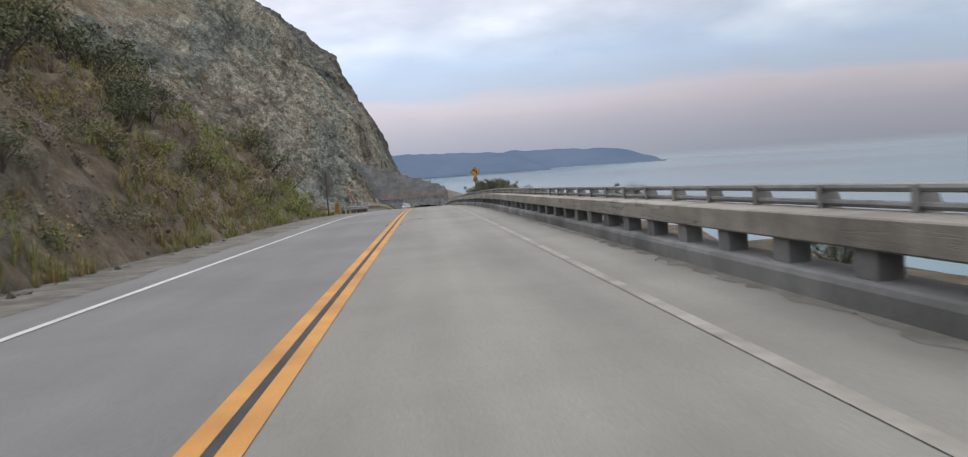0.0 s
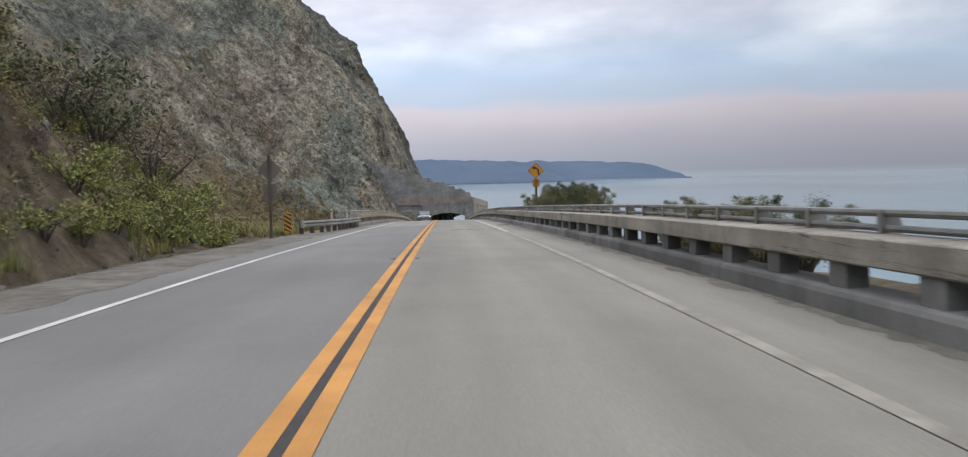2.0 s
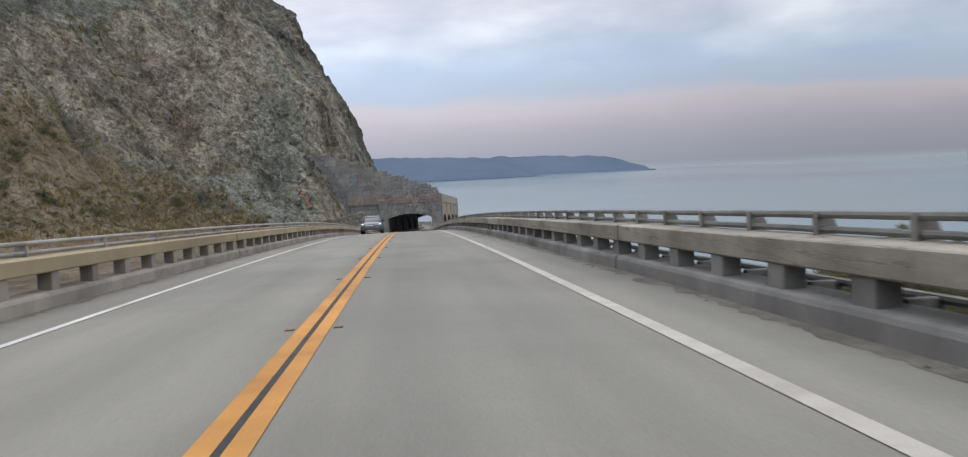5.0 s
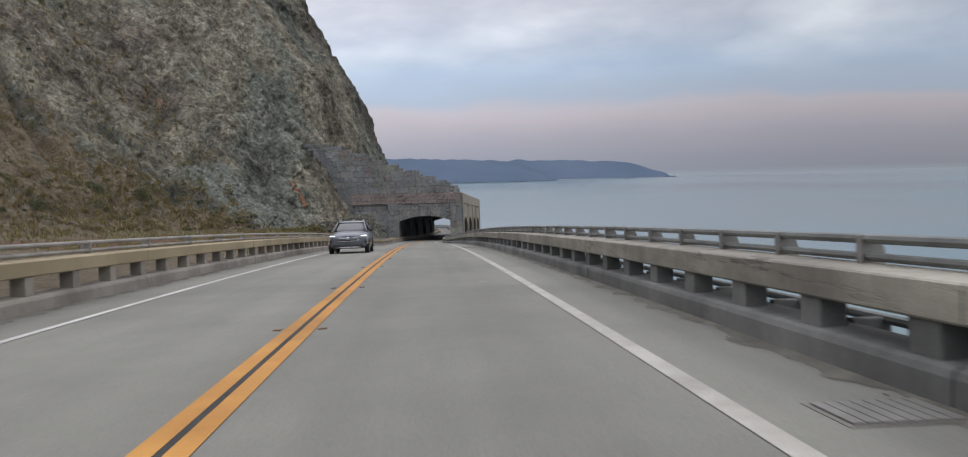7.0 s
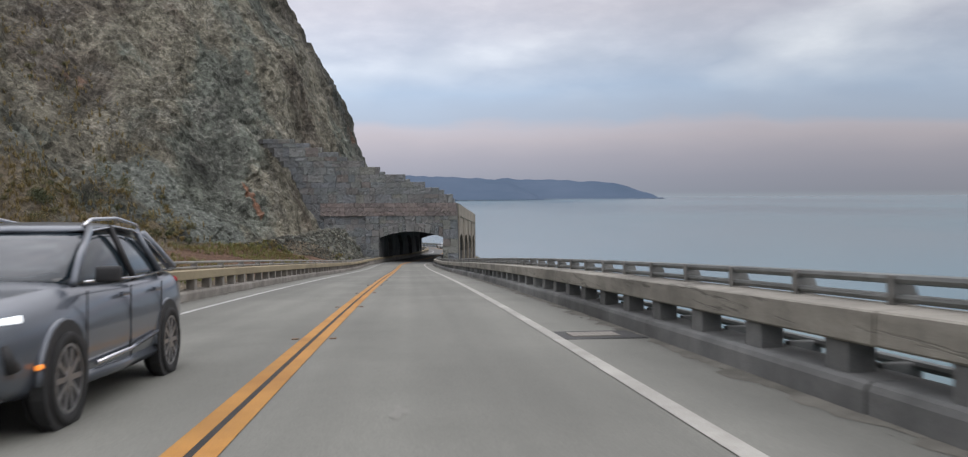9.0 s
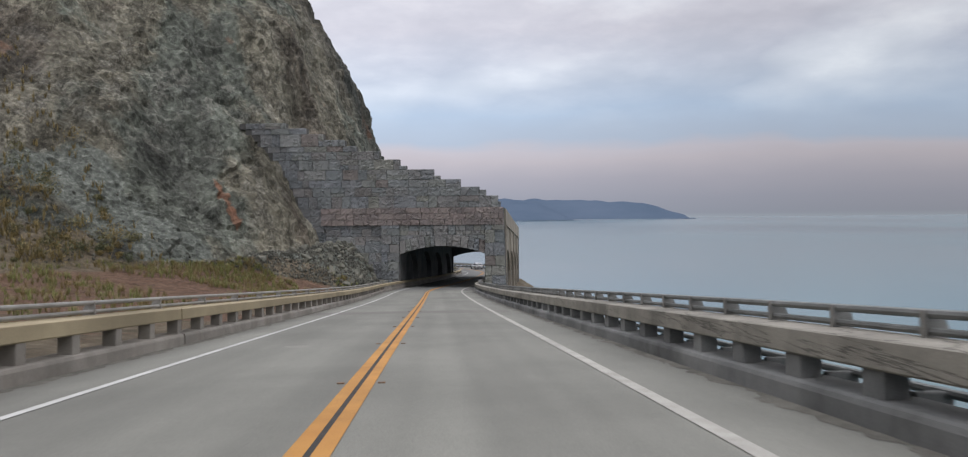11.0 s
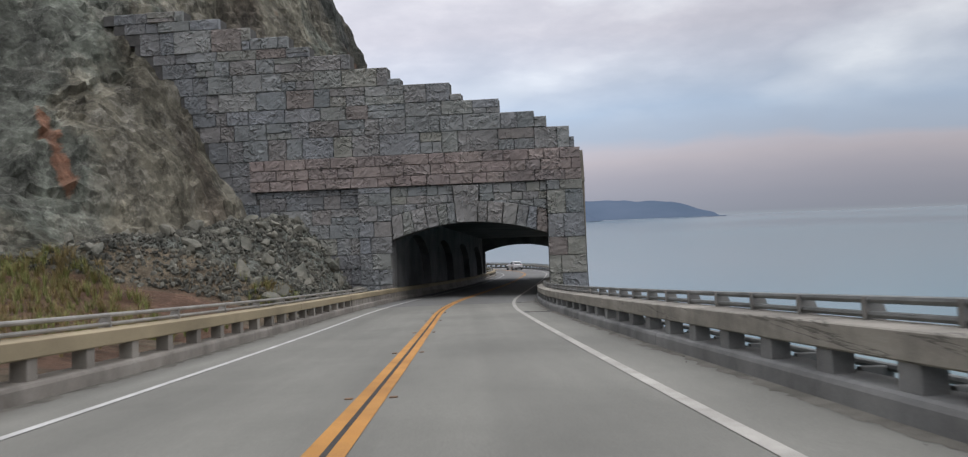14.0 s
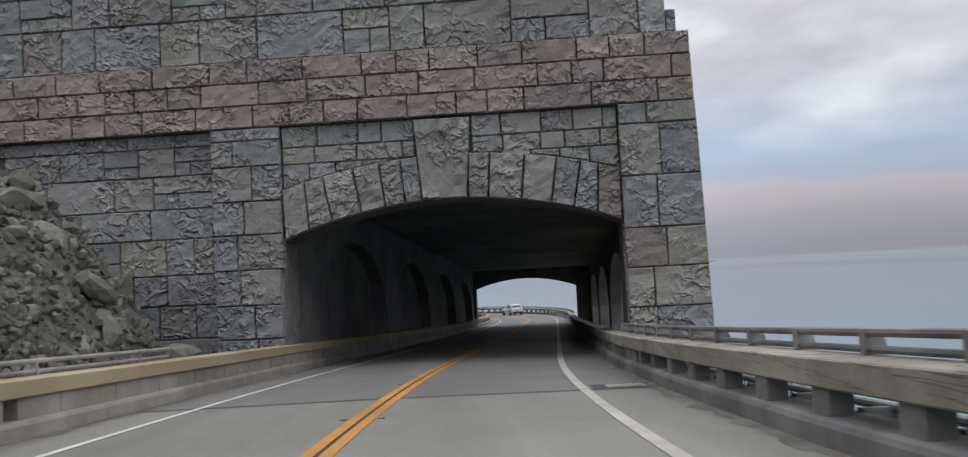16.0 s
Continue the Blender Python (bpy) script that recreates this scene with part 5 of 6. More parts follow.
def ring_band(bm, outer, inner, y0, y1):
    for k in range(len(outer)):
        k2 = (k + 1) % len(outer)
        q = (outer[k], outer[k2], inner[k2], inner[k])
        f = bm.faces.new([bm.verts.new((x, y0, z)) for x, z in q])
        r = bmesh.ops.extrude_face_region(bm, geom=[f])
        bmesh.ops.translate(bm, vec=(0, y1 - y0, 0), verts=[v for v in r["geom"] if isinstance(v, bmesh.types.BMVert)])
    bmesh.ops.recalc_face_normals(bm, faces=bm.faces)


def curve_sign():
    th = base("warning_sign", "yellow left-curve warning sign with a speed plate on a timber post", "road sign", "", pose(6.75, 90.6, -3.58, 0, 0, 0))
    bm = bmesh.new()
    box(bm, -0.065, 0.065, 0.0, 0.11, 0.0, 4.75, None, 0.008)
    part("post", bm, TIMBER, th)
    cz = 4.335
    bm = bmesh.new()
    plate(bm, diamond(0.54, cz), -0.02, -0.014, 0.05)
    panel = part("diamond_panel", bm, SIGN_Y, th)
    bm = bmesh.new()
    ring_band(bm, diamond(0.505, cz), diamond(0.478, cz), -0.024, -0.0202)
    part("border", bm, BLACK, panel)
    bm = bmesh.new()
    path = [Vector(p) for p in ((0.17, -0.26), (0.17, -0.12), (0.16, 0.0), (0.11, 0.1), (0.02, 0.165), (-0.06, 0.185))]
    left, right = [], []
    for k, p in enumerate(path):
        d = (path[min(k + 1, 5)] - path[max(k - 1, 0)]).normalized()
        w = 0.055
        left.append(p + Vector((-d.y, d.x)) * w)
        right.append(p - Vector((-d.y, d.x)) * w)
    for k in range(5):
        q = (left[k], right[k], right[k + 1], left[k + 1])
        bm.faces.new([bm.verts.new((p.x, -0.023, p.y + cz)) for p in q])
    bm.faces.new([bm.verts.new((x, -0.023, z + cz)) for x, z in ((-0.06, 0.3), (-0.27, 0.2), (-0.075, 0.06))])
    r = bmesh.ops.extrude_face_region(bm, geom=bm.faces[:])
    bmesh.ops.translate(bm, vec=(0, 0.0025, 0), verts=[v for v in r["geom"] if isinstance(v, bmesh.types.BMVert)])
    bmesh.ops.recalc_face_normals(bm, faces=bm.faces)
    part("arrow", bm, BLACK, panel)
    bm = bmesh.new()
    cz2 = 3.555
    sq = [(-0.23, cz2 - 0.23), (0.23, cz2 - 0.23), (0.23, cz2 + 0.23), (-0.23, cz2 + 0.23)]
    plate(bm, sq, -0.02, -0.014, 0.03)
    panel = part("speed_plate", bm, SIGN_Y, th)
    bm = bmesh.new()
    s1 = [(x * 0.93, cz2 + (z - cz2) * 0.93) for x, z in sq]
    s2 = [(x * 0.87, cz2 + (z - cz2) * 0.87) for x, z in sq]
    ring_band(bm, s1, s2, -0.024, -0.0202)
    part("border", bm, BLACK, panel)
    text_mesh("number", "35", 0.3, pose(0, -0.0235, cz2 + 0.05, 90, 0, 0), BLACK, panel)
    text_mesh("unit", "MPH", 0.115, pose(0, -0.0235, cz2 - 0.135, 90, 0, 0), BLACK, panel)


def back_sign():
    th = base("sign_back", "grey back of a diamond road sign on a tall timber post", "road sign", "", pose(-6.95, 74.9, -2.1, 0, 0, 0))
    bm = bmesh.new()
    box(bm, -0.06, 0.06, -0.11, 0.0, 0.0, 3.8, None, 0.008)
    part("post", bm, TIMBER, th)
    bm = bmesh.new()
    plate(bm, diamond(0.54, 3.15), 0.012, 0.018, 0.05)
    part("diamond_panel", bm, ALU, th)
    bm = bmesh.new()
    plate(bm, [(-0.3, 1.75), (0.3, 1.75), (0.3, 2.5), (-0.3, 2.5)], 0.012, 0.018, 0.03)
    part("plate", bm, ALU, th)


def end_marker():
    th = base("object_marker", "yellow and black striped object marker at the guardrail's end", "object marker", "", pose(-6.22, 74.95, -2.02, 0, 0, 4))
    bm = bmesh.new()
    box(bm, -0.03, 0.03, 0.0, 0.05, 0, 1.15)
    part("post", bm, GUARD, th)
    bm = bmesh.new()
    box(bm, -0.16, 0.16, -0.012, -0.004, 0.2, 1.1)
    panel = part("panel", bm, SIGN_Y, th)
    for k in range(5):
        z = 0.2 + 0.2 * k
        bm = bmesh.new()
        q = [(-0.16, min(1.1, z + 0.22)), (-0.16, min(1.1, z + 0.12)), (0.16, max(0.2, z - 0.08)), (0.16, max(0.2, z + 0.02))]
        f = bm.faces.new([bm.verts.new((x, -0.0165, zz)) for x, zz in q])
        r = bmesh.ops.extrude_face_region(bm, geom=[f])
        bmesh.ops.translate(bm, vec=(0, 0.004, 0), verts=[v for v in r["geom"] if isinstance(v, bmesh.types.BMVert)])
        bmesh.ops.recalc_face_normals(bm, faces=bm.faces)
        part("stripe", bm, BLACK, panel)


def guardrail():
    th = base("guardrail", "galvanised corrugated guardrail on timber posts leading to the bridge", "guardrail")
    rows = [(75.5, -5.75), (79, -5.15), (83, -4.82), (88, -4.74), (93.4, -4.78)]

    def pos(y, up):
        return at(y, key(rows, y), up - 0.06)

    prof = [(0.0, 0.40), (0.035, 0.44), (0.04, 0.48), (-0.02, 0.53), (-0.03, 0.56), (0.04, 0.61), (0.035, 0.66), (0.0, 0.71)]
    bm = bmesh.new()
    rings = []
    n = 24
    for k in range(n + 1):
        y = 75.6 + 17.6 * k / n
        p = pos(y, 0)
        rings.append([bm.verts.new((p.x + o + 0.07, y, p.z + z)) for o, z in prof] + [bm.verts.new((p.x + o + 0.063, y, p.z + z)) for o, z in prof[::-1]])
    m = len(rings[0])
    for a, b in zip(rings, rings[1:]):
        for j in range(m):
            bm.faces.new((a[j], a[(j + 1) % m], b[(j + 1) % m], b[j]))
    bm.faces.new(rings[0])
    bm.faces.new(rings[-1][::-1])
    bmesh.ops.recalc_face_normals(bm, faces=bm.faces)
    part("rail", bm, GUARD, th)
    bm = bmesh.new()
    p = pos(75.6, 0)
    tube(bm, [(p.x + 0.05, 75.6, p.z + 0.4), (p.x + 0.05, 75.6, p.z + 0.71)], 0.1, 10)
    part("end_piece", bm, GUARD, th)
    bm = bmesh.new()
    box(bm, -0.17, 0.03, -0.1, 0.1, -0.3, 0.72, None, 0.01)
    me = mesh_of("timber_post", bm, TIMBER)
    for k in range(12):
        y = 75.9 + 1.5 * k if k < 8 else 87.2 + 0.95 * (k - 7)
        p = pos(y, 0)
        piece("timber_post", me, Matrix.Translation((p.x - 0.02, y, p.z)), th)
    bm = bmesh.new()
    for k in range(11):
        y = 68.5 + 2.2 * k
        p, q = at(y, key(rows, y) - 0.1, -0.15), at(y + 2.18, key(rows, y + 2.18) - 0.1, -0.15)
        tube(bm, [p, q], 0.16, 4)
    tagged(link("kerb", bm, GRAVEL), "low dusty concrete kerb under the guardrail", "kerb", kind="structure")


def delineators():
    for x, y, top, low in ((-5.15, 82.0, -1.05, -2.6), (-4.98, 87.8, -1.3, -2.8)):
        th = base("marker_post", "slim white flexible marker post behind the guardrail", "marker post", "posts behind the guardrail", pose(x, y, low))
        h = top - low
        bm = bmesh.new()
        box(bm, -0.05, 0.05, -0.015, 0.015, 0, h, None, 0.008)
        part("stake", bm, PAINT_W, th)
        bm = bmesh.new()
        box(bm, -0.035, 0.035, -0.021, -0.0155, h - 0.16, h - 0.06)
        part("reflector", bm, ALU, th)


curve_sign()
back_sign()
end_marker()
guardrail()
delineators()


# ---- cars ----
def loft(bm, rings, mirror=True):
    """Skin between half rings of (x, y, z) from the middle round to the middle, mirrored."""
    rows = []
    for r in rings:
        left = [bm.verts.new((-x, y, z)) for x, y, z in r[::-1] if x > 1e-6]
        rows.append([bm.verts.new(p) for p in r] + left)
    m = len(rows[0])
    for a, b in zip(rows, rows[1:]):
        for j in range(m):
            bm.faces.new((a[j], a[(j + 1) % m], b[(j + 1) % m], b[j]))
    bm.faces.new(rows[0][::-1])
    bm.faces.new(rows[-1])
    bmesh.ops.recalc_face_normals(bm, faces=bm.faces)


def smooth_part(name, bm, material, parent, levels=2, label=""):
    ob = part(name, bm, material, parent, label, True)
    if levels:
        md = ob.modifiers.new("round", "SUBSURF")
        md.levels = md.render_levels = levels
    return ob


def wheel_mesh():
    bm = bmesh.new()
    prof = [(0.262, -0.1), (0.32, -0.115), (0.347, -0.1), (0.36, -0.06), (0.36, 0.06), (0.347, 0.1), (0.32, 0.115), (0.262, 0.1)]
    n = 28
    rings = [[bm.verts.new((x, r * math.cos(t), r * math.sin(t))) for r, x in prof] for t in (2 * math.pi * k / n for k in range(n))]
    for k in range(n):
        a, b = rings[k], rings[(k + 1) % n]
        for j in range(len(prof)):
            bm.faces.new((a[j], a[(j + 1) % len(prof)], b[(j + 1) % len(prof)], b[j]))
    bmesh.ops.recalc_face_normals(bm, faces=bm.faces)
    return bm


def rim_mesh():
    bm = bmesh.new()
    n = 30
    for r0, r1, x0, x1 in ((0.24, 0.272, 0.06, 0.1), (0.0, 0.06, 0.05, 0.1)):
        a = [[bm.verts.new((x, r * math.cos(2 * math.pi * k / n), r * math.sin(2 * math.pi * k / n))) for k in range(n)] for x, r in ((x0, max(r0, 0.001)), (x1, max(r0, 0.001)), (x1, r1), (x0, r1))]
        for p in range(4):
            for k in range(n):
                bm.faces.new((a[p][k], a[p][(k + 1) % n], a[(p + 1) % 4][(k + 1) % n], a[(p + 1) % 4][k]))
    for k in range(10):
        box(bm, 0.055, 0.095, 0.04, 0.25, -0.02, 0.02, Matrix.Rotation(2 * math.pi * k / 10, 4, "X"))
    bmesh.ops.recalc_face_normals(bm, faces=bm.faces)
    return bm


def paint(name, colour):
    m, n, l, b = node_mat(name, 0.32, 0.35, 0.5)
    v = n.new("ShaderNodeTexCoord").outputs["Object"]
    f = noise_node(n, l, v, 2.0, 5.0, 0.6)
    l.new(ramp_node(n, l, f, [(0.3, tuple(c * 0.9 for c in colour)), (0.7, colour)]), b.inputs["Base Color"])
    b.inputs["Coat Weight"].default_value, b.inputs["Coat Roughness"].default_value = 0.7, 0.08
    return m


GLASS_DARK = plain("tinted_glass", (0.018, 0.026, 0.032), 0.05)
GLASS_DARK.node_tree.nodes["Principled BSDF"].inputs["Specular IOR Level"].default_value = 0.75
TYRE = grainy("tyre_rubber", (0.018, 0.018, 0.018), (0.03, 0.03, 0.03), 8.0, 0.2, 0.9, 0.3, 0.004)
TRIM = grainy("black_trim", (0.02, 0.02, 0.021), (0.035, 0.035, 0.036), 4.0, 0.2, 0.6, 0.2, 0.003)
CHROME = plain("chrome", (0.6, 0.6, 0.62), 0.15, 1.0)
ALLOY = plain("alloy", (0.32, 0.32, 0.33), 0.3, 0.9)
RED = plain("red_lens", (0.35, 0.02, 0.02), 0.2)
LAMP = plain("lamp_glass", (0.75, 0.78, 0.8), 0.1)
LIT, ln_, ll_, lb_ = node_mat("lamp_lit", 0.3)
lb_.inputs["Base Color"].default_value = (0.9, 0.92, 0.95, 1)
lb_.inputs["Emission Color"].default_value, lb_.inputs["Emission Strength"].default_value = (0.9, 0.95, 1.0, 1), 1.0
AMBER, an_, al_, ab_ = node_mat("amber_lamp", 0.3)
ab_.inputs["Base Color"].default_value = (0.8, 0.25, 0.03, 1)
ab_.inputs["Emission Color"].default_value, ab_.inputs["Emission Strength"].default_value = (1.0, 0.3, 0.05, 1), 0.8


def car(label, body_paint, m, lit):
    """A mid-sized five-door car, nose towards +y, its wheels on z = 0."""
    th = base("car", label, "car", "", m)
    # lower body: half rings from belly to top
    rings = []
    for y, zb, w, zs, zt, wt in ((2.3, 0.42, 0.62, 0.58, 0.74, 0.5), (2.24, 0.3, 0.78, 0.58, 0.88, 0.66), (2.02, 0.24, 0.88, 0.6, 0.97, 0.74), (1.55, 0.22, 0.93, 0.62, 1.02, 0.78),
                                 (1.0, 0.22, 0.935, 0.62, 1.07, 0.8), (0.6, 0.22, 0.935, 0.62, 1.06, 0.86), (-0.6, 0.22, 0.935, 0.62, 1.06, 0.88), (-1.5, 0.22, 0.935, 0.64, 1.1, 0.88),
                                 (-2.0, 0.26, 0.91, 0.66, 1.12, 0.83), (-2.22, 0.34, 0.85, 0.68, 1.1, 0.76), (-2.3, 0.44, 0.72, 0.68, 1.0, 0.62)):
        rings.append([(0, y, zb), (w * 0.86, y, zb), (w * 0.985, y, zb + 0.1), (w, y, zs), (w * 0.985, y, zs + 0.2), (wt, y, zt - 0.02), (wt * 0.6, y, zt + 0.015), (0, y, zt + 0.025)])
    bm = bmesh.new()
    loft(bm, rings)
    smooth_part("body", bm, body_paint, th, 2)
    # greenhouse
    rings = []
    for y, z1, w0, w1, z0 in ((1.02, 1.07, 0.74, 0.7, 1.0), (0.6, 1.3, 0.8, 0.68, 1.0), (0.12, 1.52, 0.83, 0.63, 1.0), (-0.4, 1.575, 0.845, 0.62, 1.0), (-1.2, 1.56, 0.84, 0.6, 1.0), (-1.75, 1.46, 0.81, 0.57, 1.0), (-2.1, 1.15, 0.75, 0.6, 1.0)):
        rings.append([(0, y, z0), (w0, y, z0), (w0, y, z0 + 0.06), (w1, y, z1 - 0.035), (w1 * 0.8, y, z1), (0, y, z1 + 0.015)])
    bm = bmesh.new()
    loft(bm, rings)
    smooth_part("glasshouse", bm, GLASS_DARK, th, 1, "dark tinted window glass")
    bm = bmesh.new()
    loft(bm, [[(0, y, z - 0.03), (w, y, z - 0.05), (w + 0.015, y, z - 0.015), (w * 0.8, y, z + 0.02), (0, y, z + 0.035)] for y, z, w in ((0.2, 1.5, 0.62), (-0.1, 1.56, 0.63), (-0.6, 1.585, 0.625), (-1.3, 1.565, 0.605), (-1.85, 1.46, 0.57))])
    smooth_part("roof", bm, body_paint, th, 1)
    for sx in (-1, 1):
        for pts, r in (([(0.83, 1.0, 1.05), (0.74, 0.6, 1.29), (0.645, 0.12, 1.52)], 0.035), ([(0.872, -0.42, 1.04), (0.64, -0.4, 1.56)], 0.03), ([(0.845, -1.42, 1.06), (0.62, -1.25, 1.54)], 0.035), ([(0.79, -2.06, 1.12), (0.68, -1.85, 1.32), (0.58, -1.62, 1.5)], 0.055)):
            bm = bmesh.new()
            tube(bm, [(sx * x, y, z) for x, y, z in pts], r, 6)
            part("pillar", bm, body_paint if r != 0.03 else TRIM, th, "", True)
        bm = bmesh.new()
        tube(bm, [(sx * 0.57, 0.05, 1.545), (sx * 0.58, -0.1, 1.61), (sx * 0.575, -0.8, 1.645), (sx * 0.56, -1.5, 1.6), (sx * 0.55, -1.62, 1.54)], 0.02, 6)
        part("roof_rail", bm, CHROME, th, "satin roof rail", True)
        bm = bmesh.new()
        box(bm, -0.1, 0.1, -0.05, 0.06, -0.07, 0.07, None, 0.03)
        ob = part("mirror", bm, TRIM, th, "black door mirror", True)
        ob.matrix_local = pose(sx * 1.0, 0.68, 1.12)
        bm = bmesh.new()
        tube(bm, [(sx * 0.87, 1.05, 0.3), (sx * 0.88, 0.0, 0.29), (sx * 0.87, -0.98, 0.3)], 0.06, 6)
        part("sill", bm, body_paint, th, "", True)
        bm = bmesh.new()
        tube(bm, [(sx * 0.948, 0.8, 0.4), (sx * 0.956, 0.0, 0.42), (sx * 0.95, -0.9, 0.5)], 0.022, 6)
        part("side_strip", bm, CHROME, th, "bright strip along the doors", True)
        bm = bmesh.new()
        tube(bm, [(sx * 0.885, 0.9, 1.065), (sx * 0.9, -0.4, 1.065), (sx * 0.87, -1.8, 1.12)], 0.012, 5)
        part("window_strip", bm, CHROME, th, "", True)
        bm = bmesh.new()
        tube(bm, [(sx * 0.79, 0.78, 1.14), (sx * 0.71, 0.42, 1.37), (sx * 0.66, 0.1, 1.5), (sx * 0.65, -0.5, 1.555), (sx * 0.64, -1.1, 1.535), (sx * 0.68, -1.5, 1.43), (sx * 0.79, -1.82, 1.18)], 0.012, 5)
        part("window_arc", bm, CHROME, th, "", True)
        for y in (0.05, -0.95):
            bm = bmesh.new()
            box(bm, -0.015, 0.02, -0.1, 0.1, -0.018, 0.018, None, 0.008)
            ob = part("door_handle", bm, body_paint, th)
            ob.matrix_local = pose(sx * 0.935, y, 0.93)
        for y in (0.98, -0.12, -1.12):
            bm = bmesh.new()
            box(bm, -0.004, 0.006, -0.006, 0.006, 0.34, 1.0)
            ob = part("door_gap", bm, TRIM, th)
            ob.matrix_local = pose(sx * 0.932, y, 0)
        for y in (1.42, -1.38):
            bm = bmesh.new()
            n = 18
            o = [(0.44 * math.cos(math.pi * k / n), 0.44 * math.sin(math.pi * k / n)) for k in range(n + 1)]
            tube(bm, [(sx * 0.905, y + a * 0.97, 0.36 + b * 0.97) for a, b in o], 0.032, 6)
            part("arch_trim", bm, body_paint, th, "", True)
            bm = bmesh.new()
            bmesh.ops.create_cone(bm, cap_ends=True, segments=24, radius1=0.43, radius2=0.43, depth=0.1, matrix=Matrix.Translation((sx * 0.895, y, 0.37)) @ Matrix.Rotation(math.pi / 2, 4, "Y"))
            part("arch_liner", bm, TRIM, th)
            wh = bpy.data.objects.new("wheel", None)
            scene.collection.objects.link(wh)
            wh.parent, wh.empty_display_size = th, 0.1
            wh.matrix_local = pose(sx * 0.86, y, 0.36, 0, 0, 0 if sx > 0 else 180)
            part("tyre", wheel_mesh(), TYRE, wh, "", True)
            part("rim", rim_mesh(), ALLOY, wh, "ten-spoke alloy rim")
        # front and rear lamps
        bm = bmesh.new()
        tube(bm, [(sx * 0.86, 2.02, 0.85), (sx * 0.74, 2.15, 0.835), (sx * 0.6, 2.235, 0.825)], [0.028, 0.022, 0.012], 8)
        part("headlight", bm, LIT if lit else LAMP, th, "slim white headlight", True)
        bm = bmesh.new()
        tube(bm, [(sx * 0.918, 1.9, 0.5), (sx * 0.925, 1.84, 0.5)], 0.02, 6)
        part("side_marker", bm, AMBER if lit else RED, th, "small amber side lamp")
        bm = bmesh.new()
        tube(bm, [(sx * 0.8, -2.13, 0.98), (sx * 0.6, -2.25, 0.99), (sx * 0.3, -2.3, 0.99)], [0.045, 0.045, 0.02], 8)
        part("tail_lamp", bm, RED, th, "red tail lamp", True)
    # a wide mouth of a grille under a bright bar, upright side vents and a broad lower intake
    bm = bmesh.new()
    loft(bm, [[(0, y + 0.03, 0.575), (w * 0.72, y, 0.59), (w, y - 0.1, 0.72), (w * 0.98, y - 0.1, 0.8), (0, y + 0.03, 0.83)] for y, w in ((2.2, 0.6), (2.325, 0.58))])
    part("grille", bm, TRIM, th, "dark wide grille")
    for sx in (-1, 1):
        bm = bmesh.new()
        tube(bm, [(0, 2.36, 0.725), (sx * 0.3, 2.345, 0.735), (sx * 0.58, 2.24, 0.765)], [0.018, 0.018, 0.01], 6)
        part("grille_bar", bm, CHROME, th, "bright bar across the grille", True)
        bm = bmesh.new()
        tube(bm, [(0, 2.355, 0.575), (sx * 0.42, 2.32, 0.59), (sx * 0.6, 2.22, 0.74)], 0.012, 6)
        part("grille_rim", bm, CHROME, th, "", True)
        bm = bmesh.new()
        tube(bm, [(sx * 0.8, 2.15, 0.68), (sx * 0.84, 2.1, 0.5)], [0.03, 0.055], 6)
        part("side_vent", bm, TRIM, th, "", True)
    bm = bmesh.new()
    bmesh.ops.create_uvsphere(bm, u_segments=12, v_segments=6, radius=0.085, matrix=Matrix.Translation((0, 2.36, 0.72)) @ Matrix.Diagonal((1, 0.25, 0.85, 1)))
    part("badge", bm, CHROME, th, "plain round badge", True)
    bm = bmesh.new()
    loft(bm, [[(0, y, 0.3), (w, y - 0.08, 0.3), (w * 0.86, y - 0.05, 0.45), (0, y, 0.46)] for y, w in ((2.15, 0.78), (2.315, 0.74))])
    part("lower_intake", bm, TRIM, th)
    bm = bmesh.new()
    tube(bm, [(-0.6, 2.25, 0.3), (0, 2.33, 0.29), (0.6, 2.25, 0.3)], 0.025, 6)
    part("bumper_strip", bm, CHROME, th, "", True)
    bm = bmesh.new()
    box(bm, -0.7, 0.7, -2.33, -2.15, 0.34, 0.52, None, 0.04)
    part("rear_bumper", bm, TRIM, th)
    for y in (-2.335,):
        bm = bmesh.new()
        box(bm, -0.16, 0.16, -0.006, 0.006, -0.08, 0.08)
        pl = part("number_plate", bm, PAINT_W, th)
        pl.matrix_local = pose(0, y, 0.5 if y > 0 else 0.72)
        bm = bmesh.new()
        box(bm, -0.11, 0.11, -0.009, 0.009, -0.035, 0.03)
        part("plate_bar", bm, TRIM, pl)
    return th


def flip(m):
    return m @ Matrix.Rotation(math.pi, 4, "Z")


car("slate-grey five-door car with its headlights on", paint("slate_paint", (0.1, 0.114, 0.136)), flip(along(165.25, -2.12, 0.0)), True)
car("white five-door car on the curve past the shed", paint("white_paint_car", (0.62, 0.62, 0.62)), along(409.0, 1.8, 0.0), False)


